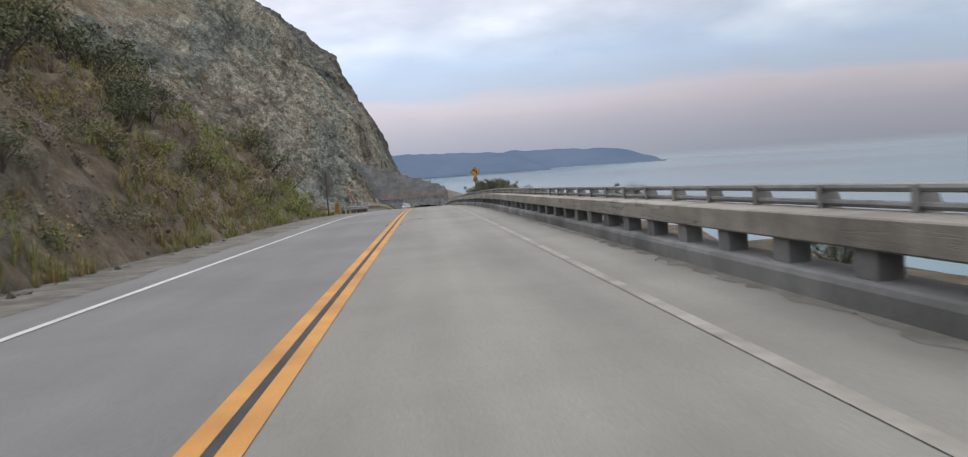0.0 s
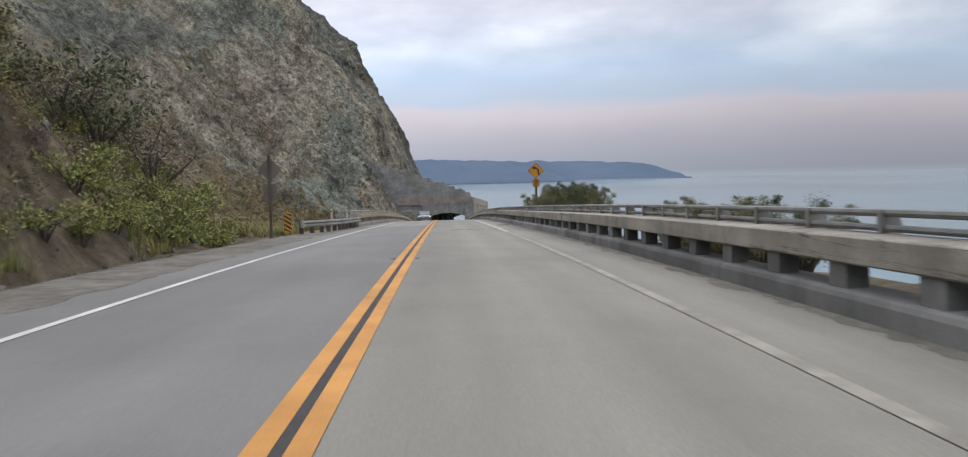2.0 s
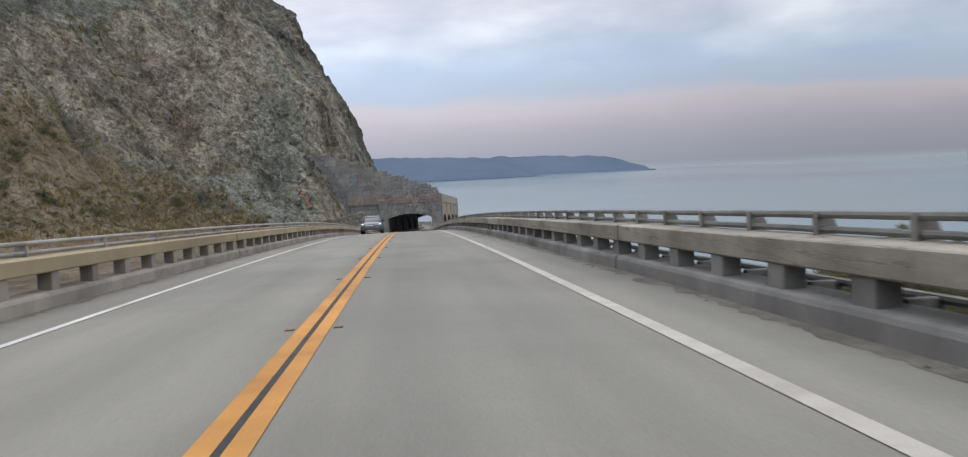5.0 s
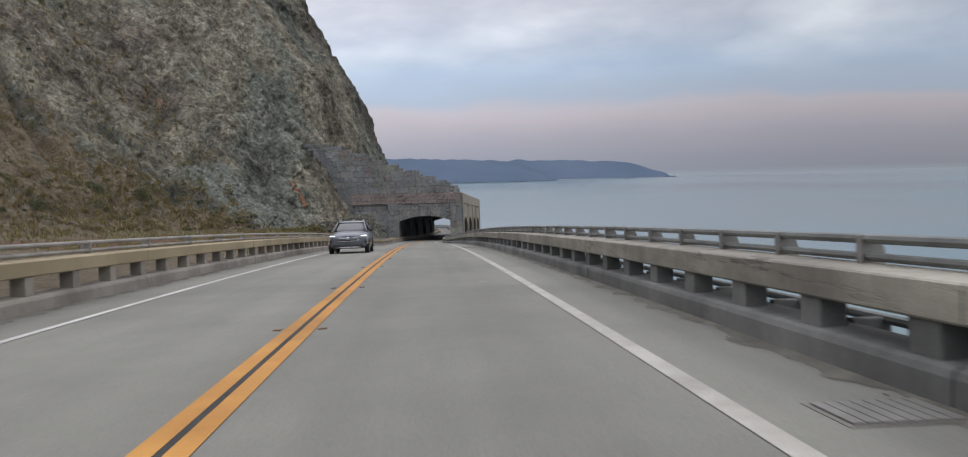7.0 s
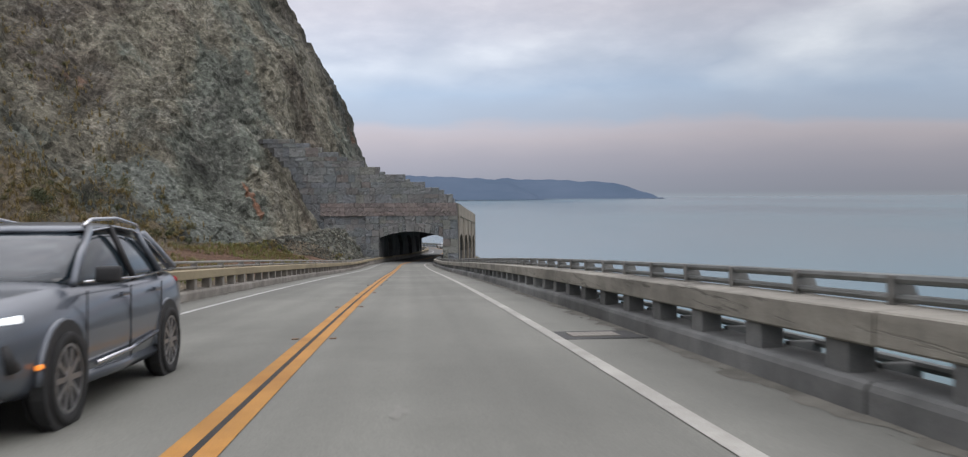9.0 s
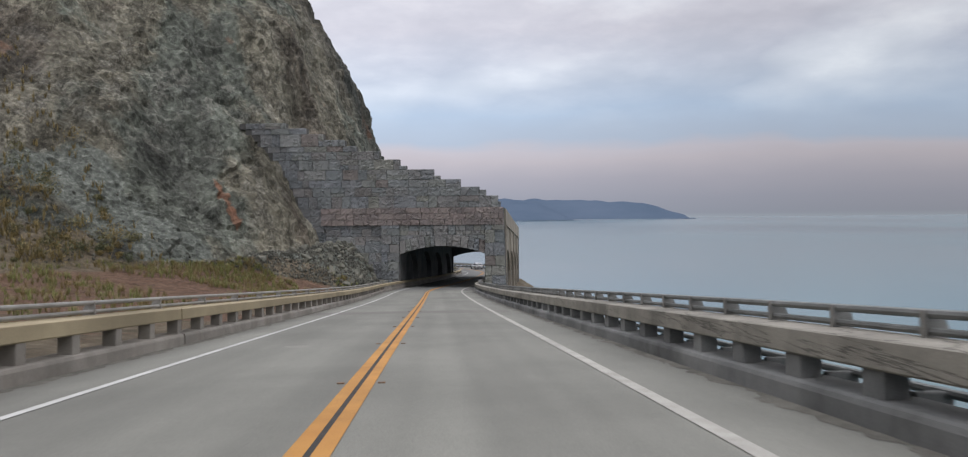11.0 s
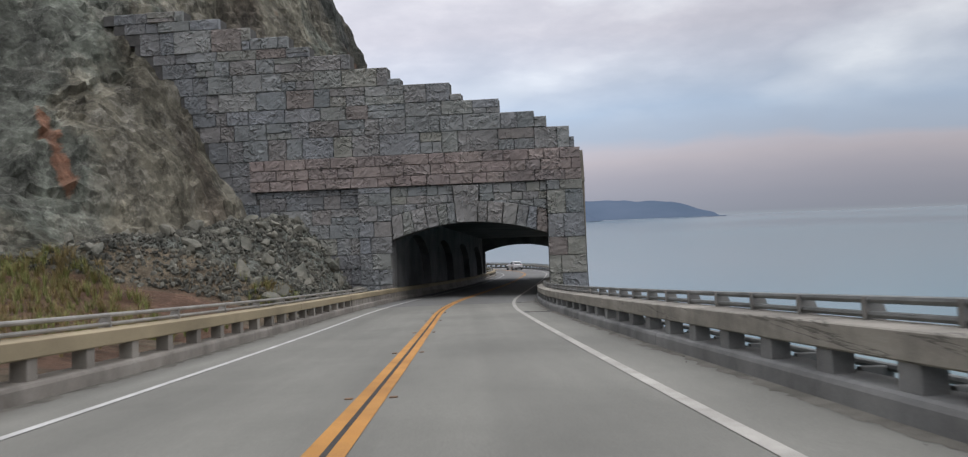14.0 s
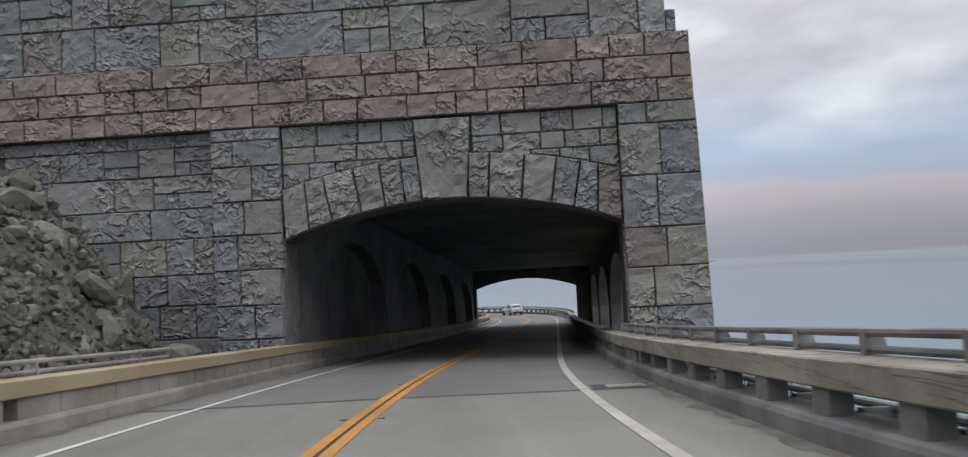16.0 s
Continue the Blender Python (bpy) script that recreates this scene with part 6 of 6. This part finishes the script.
# ---- plants ----
def leaves_mesh(name, centres, spread, count, size, seed, material, flat=0.7):
    """Leaf blades, each a bent pair of triangles, scattered round centres."""
    g = np.random.default_rng(seed)
    c = np.repeat(np.asarray(centres, float), count, axis=0)
    sp = np.repeat(np.asarray(spread, float), count)[:, None]
    d = g.normal(size=c.shape)
    d /= np.linalg.norm(d, axis=1, keepdims=True)
    c = c + d * sp * g.random((len(c), 1)) ** 0.62 * np.array([1, 1, flat])
    a = g.normal(size=c.shape)
    a /= np.linalg.norm(a, axis=1, keepdims=True)
    b = np.cross(a, g.normal(size=c.shape))
    b /= np.linalg.norm(b, axis=1, keepdims=True)
    s = size * (0.6 + 0.8 * g.random((len(c), 1)))
    v = np.stack([c - a * s, c + b * s * 0.34, c + a * s, c - b * s * 0.34 + np.array([0, 0, 0.2]) * s], axis=1).reshape(-1, 3)
    n = len(c)
    me = bpy.data.meshes.new(name)
    i = np.arange(n) * 4
    me.from_pydata(v.tolist(), [], np.stack([i, i + 1, i + 2, i + 3], 1).tolist())
    me.materials.append(material)
    return me


def shrub(name, label, seed, height, width, material, count, size, upright=0.0):
    """A shrub with bare limbs below and an uneven crown of small leaves."""
    g = random.Random(seed)
    th = base(name, label, "shrub", "shrubs on the bank", pose(0, 0, 0))
    bm = bmesh.new()
    tips, spans = [], []
    limbs = 9 if height < 2 else 16
    for k in range(limbs):
        az, out = 2 * math.pi * (k + g.random()) / limbs, width * g.uniform(0.3, 0.95)
        top = height * g.uniform(0.55, 1.0)
        p = [Vector((0, 0, -0.15)), Vector((out * 0.3 * math.cos(az), out * 0.3 * math.sin(az), top * 0.4)), Vector((out * math.cos(az) * 0.8, out * math.sin(az) * 0.8, top * 0.8)), Vector((out * math.cos(az), out * math.sin(az), top))]
        tube(bm, p, [0.03 * height, 0.02 * height, 0.012 * height, 0.004 * height], 5)
        for f in (0.45, 0.65, 0.85, 1.0):
            q = p[1].lerp(p[3], f) + Vector((g.uniform(-1, 1), g.uniform(-1, 1), g.uniform(-0.6, 0.9))) * 0.16 * width
            tips.append(q)
            spans.append(width * g.uniform(0.2, 0.42) * (1.0 if height < 2 else 0.7))
        if upright and g.random() < upright:
            e = p[3] + Vector((g.uniform(-0.5, 0.5), g.uniform(-0.5, 0.5), g.uniform(0.3, 0.7))) * height * 0.45
            tube(bm, [p[3], e], [0.008, 0.003], 4)
            for f in (0.15, 0.4, 0.65, 0.85, 1.0):
                tips.append(p[3].lerp(e, f) + Vector((g.uniform(-1, 1), g.uniform(-1, 1), 0.2)) * 0.09 * width)
                spans.append(width * g.uniform(0.09, 0.2) * (1.2 - 0.5 * f))
    part("stem", bm, BARK, th)
    me = leaves_mesh("foliage", tips, spans, count // len(tips), size, seed, material)
    ob = new("foliage", me)
    ob.parent = th
    return th


def grass_mesh(name, roots, length, per, material, seed, width=0.02, lean=0.5):
    """Tufts of bent blades at roots, as one mesh."""
    g = np.random.default_rng(seed)
    r = np.repeat(np.asarray(roots, float), per, axis=0)
    n = len(r)
    az = g.random(n) * 2 * np.pi
    out = np.stack([np.cos(az), np.sin(az), np.zeros(n)], 1)
    side = np.stack([-np.sin(az), np.cos(az), np.zeros(n)], 1)
    ln = (length * (0.45 + 0.9 * g.random(n)))[:, None]
    k = (lean * g.random(n))[:, None]
    r = r + out * (0.12 * length * g.random(n))[:, None]
    mid = r + np.array([0, 0, 1.0]) * ln * 0.6 + out * ln * k * 0.35
    tip = r + np.array([0, 0, 1.0]) * ln * (1 - 0.3 * k) + out * ln * k
    w = width
    v = np.stack([r - side * w, r + side * w, mid + side * w * 0.7, mid - side * w * 0.7, tip], 1).reshape(-1, 3)
    i = np.arange(n) * 5
    quads = np.stack([i, i + 1, i + 2, i + 3], 1).tolist()
    tris = np.stack([i + 3, i + 2, i + 4], 1).tolist()
    me = bpy.data.meshes.new(name)
    me.from_pydata(v.tolist(), [], quads + tris)
    me.materials.append(material)
    return me


KINDS = [
    shrub("shrub", "dense dark green coastal shrub on the bank", 1, 1.3, 1.0, LEAF, 1500, 0.05),
    shrub("shrub", "olive green coastal shrub on the bank", 2, 1.0, 0.9, LEAF_OLIVE, 1300, 0.05),
    shrub("shrub", "dry grey-brown leafless-looking shrub on the bank", 3, 1.2, 0.9, LEAF_GREY, 800, 0.04),
    shrub("shrub", "low yellow-green shrub on the bank", 4, 0.8, 0.9, GRASS, 1300, 0.05),
]
TALL = [
    shrub("roadside_bush", "tall grey-green bush with upright sprigs behind the barrier", 5, 2.3, 1.5, LEAF, 26000, 0.022, 0.5),
    shrub("roadside_bush", "tall olive bush with upright sprigs behind the barrier", 6, 2.1, 1.6, LEAF_OLIVE, 26000, 0.022, 0.4),
]
for o_ in TALL:
    tagged(o_, group="bushes behind the barrier")


def put(kind, p, size, turn):
    return copy_thing(kind, Matrix.Translation(p) @ Matrix.Rotation(turn, 4, "Z") @ Matrix.Diagonal((size, size, size * 0.95, 1)))


def plant_bank():
    g = random.Random(5)
    n = 0
    while n < 255:
        y = g.uniform(2, 84)
        foot = key([(-60, -5.9), (20, -6.0), (45, -6.3), (60, -7.2), (75, -10.0), (88, -14.0)], y)
        d = 0.9 + 26 * g.random() ** 1.4
        p = bank_surface(foot - d, y)
        thick = 0.5 + 0.5 * noise.noise(Vector((y * 0.09, d * 0.12, 7)))
        if d < 1.6 and g.random() < 0.75 or g.random() > thick * 2.1:
            continue
        k = g.choices(KINDS, (2.2, 3.2, 2.6, 1.8 if y > 42 else 0.5))[0]
        put(k, p - Vector((0, 0, 0.1)), g.uniform(0.6, 1.6) * (0.7 if d < 3 else 1.2), g.uniform(0, 6.3))
        n += 1
    for y, x, s in ((62, -8.6, 1.0), (64, -8.9, 1.2), (66.5, -9.4, 1.15), (69, -10.4, 1.3), (71, -11.5, 1.4), (60, -8.4, 0.9), (73, -12.5, 1.3), (76, -11.5, 1.0), (58, -8.2, 0.8)):
        put(KINDS[3], bank_surface(x, y), s, y)
    for kind, x, y, s in ((2, -9.2, 65.0, 1.9), (2, -10.4, 67.5, 2.1), (0, -10.0, 63.0, 1.8), (0, -11.8, 66.0, 2.2), (2, -9.6, 69.5, 1.7), (1, -8.6, 62.0, 1.3), (0, -12.0, 70.5, 1.8), (2, -8.9, 60.5, 1.4),
                          (3, -7.6, 58.0, 1.2), (3, -7.4, 55.5, 1.1), (3, -7.9, 60.0, 1.3), (3, -7.2, 53.0, 1.0), (3, -8.2, 56.5, 1.4), (1, -7.6, 50.5, 1.2), (3, -7.0, 47.5, 0.9), (1, -8.0, 45.5, 1.3), (3, -8.2, 67.5, 1.7), (3, -8.9, 70.0, 1.9), (3, -9.8, 72.0, 1.9), (3, -8.6, 65.2, 1.6), (3, -10.6, 74.5, 1.8), (3, -9.5, 75.8, 1.4), (3, -8.4, 72.6, 1.3), (3, -11.6, 77.0, 1.6), (3, -7.9, 63.0, 1.5), (1, -10.9, 70.8, 1.8), (3, -12.6, 79.5, 1.5)):
        put(KINDS[kind], bank_surface(x, y) - Vector((0, 0, 0.1)), s, y)
    # the seaward bushes
    for k in range(70):
        near = k >= 62
        y, x = (g.uniform(48.5, 59), g.uniform(6.2, 7.1)) if near else (79.5 + 18.5 * g.random() ** 1.1, g.uniform(6.5, 8.3))
        s = g.uniform(0.5, 0.78) if near else g.uniform(0.62, 1.1) * key([(79, 1.3), (84, 1.15), (90, 0.85), (98, 0.5)], y) * (0.7 if x < 7.0 else 1.0)
        put(TALL[k % 2], Vector((x, y, at(y, 5.4, -0.5).z - 0.1 * (x - 6))), s, g.uniform(0, 6.3))
    for y, x, s in ((24, 6.9, 0.62), (26.5, 7.1, 0.55), (12, 7.2, 0.4), (36, 7.2, 0.42)):
        put(TALL[0], Vector((x, y, at(y, 5.6, -0.5).z)), s, y)
    for kind in (*KINDS, *TALL):
        kind.matrix_world = Matrix.Translation(bank_surface(-16.0 - KINDS.index(kind), 30) if kind in KINDS else Vector((8.0 + TALL.index(kind), 80 + 6 * TALL.index(kind), at(80, 5.6, -0.6).z)))
    # grasses on the bank
    roots, dry = [], []
    for k in range(4200):
        y = g.uniform(0, 88)
        foot = key([(-60, -5.9), (20, -6.0), (45, -6.3), (60, -7.2), (75, -10.0), (88, -14.0)], y)
        d = g.random() ** 1.8 * 16 - 0.1
        if noise.noise(Vector((y * 0.12, d * 0.2, 1))) < -0.12:
            continue
        (roots if g.random() < (0.75 if y > 42 else 0.4) else dry).append(tuple(bank_surface(foot - d, y)))
    tagged(new("grass", grass_mesh("grass", roots, 0.5, 20, GRASS, 3, 0.008, 1.0)), "green grass tufts on the bank", "grass", kind="stuff")
    tagged(new("dry_grass", grass_mesh("dry_grass", dry, 0.5, 20, DRY, 4, 0.008, 1.0)), "dry straw grass tufts on the bank", "grass", kind="stuff")
    # brush between the shrubs, and tall grass behind the guardrail
    for nm, m, sd, cnt in (("brush", LEAF_OLIVE, 51, 520), ("dark_brush", LEAF, 52, 260), ("dry_brush", LEAF_GREY, 53, 900), ("straw_brush", DRY, 54, 620), ("green_brush", GRASS, 57, 420)):
        c, w = [], []
        while len(c) < cnt:
            y = g.uniform(0, 80)
            foot = key([(-60, -5.9), (20, -6.0), (45, -6.3), (60, -7.2), (75, -10.0), (88, -14.0)], y)
            d = 0.5 + 22 * g.random() ** 1.5
            if noise.noise(Vector((y * 0.1 + sd, d * 0.14, 3))) < -0.22 or d < 1.6 and g.random() < 0.5:
                continue
            if nm == "green_brush" and (y < 42 or d > 5):
                continue
            s_ = g.uniform(0.25, 0.8)
            c.append(tuple(bank_surface(foot - d, y) + Vector((0, 0, s_ * 0.35))))
            w.append(s_)
        tagged(new(nm, leaves_mesh(nm, c, w, 190, 0.045, sd, m)), "low tangled brush over the bank", "brush", kind="stuff")
    behind, straw = [], []
    for k in range(1500):
        y, x = g.uniform(62, 97), -6.5 - 11 * g.random() ** 1.3
        if y < 76 and x > -8.5:
            continue
        (behind if g.random() < 0.6 else straw).append(tuple(bank_surface(x, y)))
    tagged(new("verge_grass", grass_mesh("verge_grass", behind, 0.5, 24, GRASS, 55, 0.007, 1.2)), "tall green grass behind the guardrail", "grass", kind="stuff")
    tagged(new("verge_straw", grass_mesh("verge_straw", straw, 0.5, 24, DRY, 56, 0.007, 1.2)), "tall straw grass behind the guardrail", "grass", kind="stuff")
    th = base("grass_clump", "large spiky green grass clump on the bank", "grass clump", "", Matrix.Translation(bank_surface(-8.5, 49.5)))
    me = grass_mesh("blades", [(0.12 * math.cos(k), 0.12 * math.sin(k), 0) for k in range(9)], 1.5, 34, GRASS, 8, 0.014, 1.1)
    ob = new("foliage", me)
    ob.parent = th


plant_bank()


def plant_slopes():
    """Scrub and grass over the scree and the valley floor."""
    g = random.Random(9)
    scrub, spans, dry, green = [], [], [], []
    while len(scrub) < 950:
        t, n = g.uniform(6.6, 10.2), 58 * g.random() ** 1.2
        q = cliff_surface(t, n)
        if q.y < 100 or g.random() > grassiness(t, n) * 2 * (0.55 + 0.7 * noise.noise(q * 0.06)):
            continue
        s = g.uniform(0.35, 1.0) if g.random() < 0.6 else g.uniform(1.1, 2.4)
        scrub.append(tuple(q + Vector((0, 0, s * 0.3))))
        spans.append(s)
    half = len(scrub) // 2
    for t, n in ((8.15, 27), (8.25, 24), (8.35, 27), (8.4, 17), (8.5, 15), (8.3, 12), (8.55, 20), (7.95, 30), (8.7, 25), (7.7, 12), (7.5, 8), (8.05, 9)):
        for k in range(7):
            q = cliff_surface(t + g.uniform(-0.035, 0.035), n + g.uniform(-1.2, 1.2))
            scrub.insert(half, tuple(q + Vector((0, 0, 0.7))))
            spans.insert(half, g.uniform(0.9, 1.5))
    for nm, lo, hi, m in (("scrub", 0, half, LEAF_OLIVE), ("dark_scrub", half, half + 230, LEAF), ("dry_scrub", half + 230, len(scrub), DRY)):
        tagged(new(nm, leaves_mesh(nm, scrub[lo:hi], spans[lo:hi], 240, 0.12, 21 + lo, m)), "low scrub scattered over the scree slope", "scrub", kind="stuff")
    while len(dry) < 5600:
        t, n = g.uniform(6.5, 10.4), 60 * g.random() ** 1.2
        q = cliff_surface(t, n)
        if q.y > 100 and g.random() < grassiness(t, n) * 2.2 * (0.6 + 0.8 * noise.noise(q * 0.09)):
            dry.append(tuple(q))
    tagged(new("slope_grass", grass_mesh("slope_grass", dry, 0.85, 12, DRY, 31, 0.035, 0.9)), "dry tan grass over the scree slope", "grass", kind="stuff")
    while len(green) < 2600:
        t, f = g.uniform(6.0, 9.2), g.uniform(0.12, 1.0)
        q = valley_surface(t, f)
        if noise.noise(q * 0.14) > (0.05 if t < 6.3 else -0.2):
            green.append(tuple(q))
    cut = int(len(green) * 0.45)
    tagged(new("valley_grass", grass_mesh("valley_grass", green[:cut], 0.6, 22, GRASS, 32, 0.011, 1.2)), "green grass beside the bridge", "grass", kind="stuff")
    tagged(new("valley_straw", grass_mesh("valley_straw", green[cut:], 0.6, 20, DRY, 33, 0.011, 1.2)), "pale straw grass beside the bridge", "grass", kind="stuff")
    weeds = []
    for k in range(60):
        s = g.uniform(292, 304)
        weeds.append(tuple(at(s, g.uniform(5.75, 7.6), -0.45)))
    tagged(new("pier_weeds", grass_mesh("pier_weeds", weeds, 1.0, 7, LEAF_OLIVE, 34, 0.01, 0.5)), "thin weeds behind the barrier by the shed", "weeds", kind="stuff")


plant_slopes()


# ---- fallen rock ----
def rock_mesh(name, seed, rough=0.32, levels=2):
    g = random.Random(seed)
    bm = bmesh.new()
    bmesh.ops.create_icosphere(bm, subdivisions=levels, radius=1.0)
    cuts = [(Vector((g.uniform(-1, 1), g.uniform(-1, 1), g.uniform(-1, 1))).normalized(), g.uniform(0.35, 0.75)) for _ in range(12)]
    for v in bm.verts:
        for nrm, d in cuts:
            over = v.co.dot(nrm) - d
            if over > 0:
                v.co -= nrm * over
        v.co *= 1 + rough * 0.4 * noise.noise(v.co * 2.1 + Vector((seed, 0, 0)))
    bmesh.ops.scale(bm, vec=(1.0, g.uniform(0.6, 0.95), g.uniform(0.5, 0.85)), verts=bm.verts)
    return mesh_of(name, bm, RUBBLE)


def rockfall():
    g = random.Random(21)
    kinds = [rock_mesh("boulder", 40 + k) for k in range(9)]
    small = [rock_mesh("stone", 60 + k, levels=1) for k in range(6)]
    for k in range(230):
        t, f = g.uniform(4.98, 6.2), g.uniform(0.08, 1.0)
        q = valley_surface(t, f)
        if q.x > at(q.y, -6.6).x:
            continue
        s = 0.18 + 0.75 * g.random() ** 4
        ob = new("boulder", kinds[k % 9])
        ob.matrix_world = Matrix.Translation(q + Vector((0, 0, s * 0.2))) @ Euler((g.uniform(0, 6), g.uniform(0, 6), g.uniform(0, 6))).to_matrix().to_4x4() @ Matrix.Scale(s, 4)
        tagged(ob, "angular grey-green boulder in the rockfall by the shed", "boulder", "boulders in the rockfall")

    def heap(name, n, pick, lo, hi, label):
        verts, faces = [], []
        data = [([v.co.copy() for v in me.vertices], [tuple(p.vertices) for p in me.polygons]) for me in small]
        for k in range(n):
            q = pick()
            if q is None:
                continue
            s = lo + (hi - lo) * g.random() ** 2.5
            m = Matrix.Translation(q + Vector((0, 0, s * 0.25))) @ Euler((g.uniform(0, 6), g.uniform(0, 6), g.uniform(0, 6))).to_matrix().to_4x4() @ Matrix.Scale(s, 4)
            vs, fs = data[k % 6]
            b = len(verts)
            verts += [tuple(m @ v) for v in vs]
            faces += [tuple(i + b for i in p) for p in fs]
        me = bpy.data.meshes.new(name)
        me.from_pydata(verts, [], faces)
        me.materials.append(RUBBLE)
        tagged(new(name, me), label, "rubble", kind="stuff")

    def in_pile():
        q = valley_surface(g.uniform(4.97, 6.4), g.uniform(0.04, 1.0))
        return None if q.x > at(q.y, -5.9).x else q

    def on_bank():
        y = g.uniform(0, 90)
        foot = key([(-60, -5.9), (20, -6.0), (45, -6.3), (60, -7.2), (75, -10.0), (88, -14.0)], y)
        return bank_surface(foot - g.random() ** 2 * 9 + 0.4, y)

    def on_scree():
        t, n = g.uniform(6.2, 9.5), 30 * g.random() ** 1.6
        return cliff_surface(t, n) if grassiness(t, n) > 0.2 or t < 7 and n < 12 else None

    heap("rubble", 11000, in_pile, 0.05, 0.3, "loose grey-green rubble at the cliff's foot by the shed")
    heap("bank_stones", 1300, on_bank, 0.03, 0.24, "loose stones on the cut bank")
    heap("scree_stones", 1100, on_scree, 0.08, 0.4, "loose stones over the scree")

    def in_gutter():
        s = g.uniform(-5, 292)
        return at(s, 5.08 - 0.5 * g.random() ** 2, -0.01)

    heap("gutter_grit", 1500, in_gutter, 0.01, 0.045, "grit and small stones along the gutter")


rockfall()
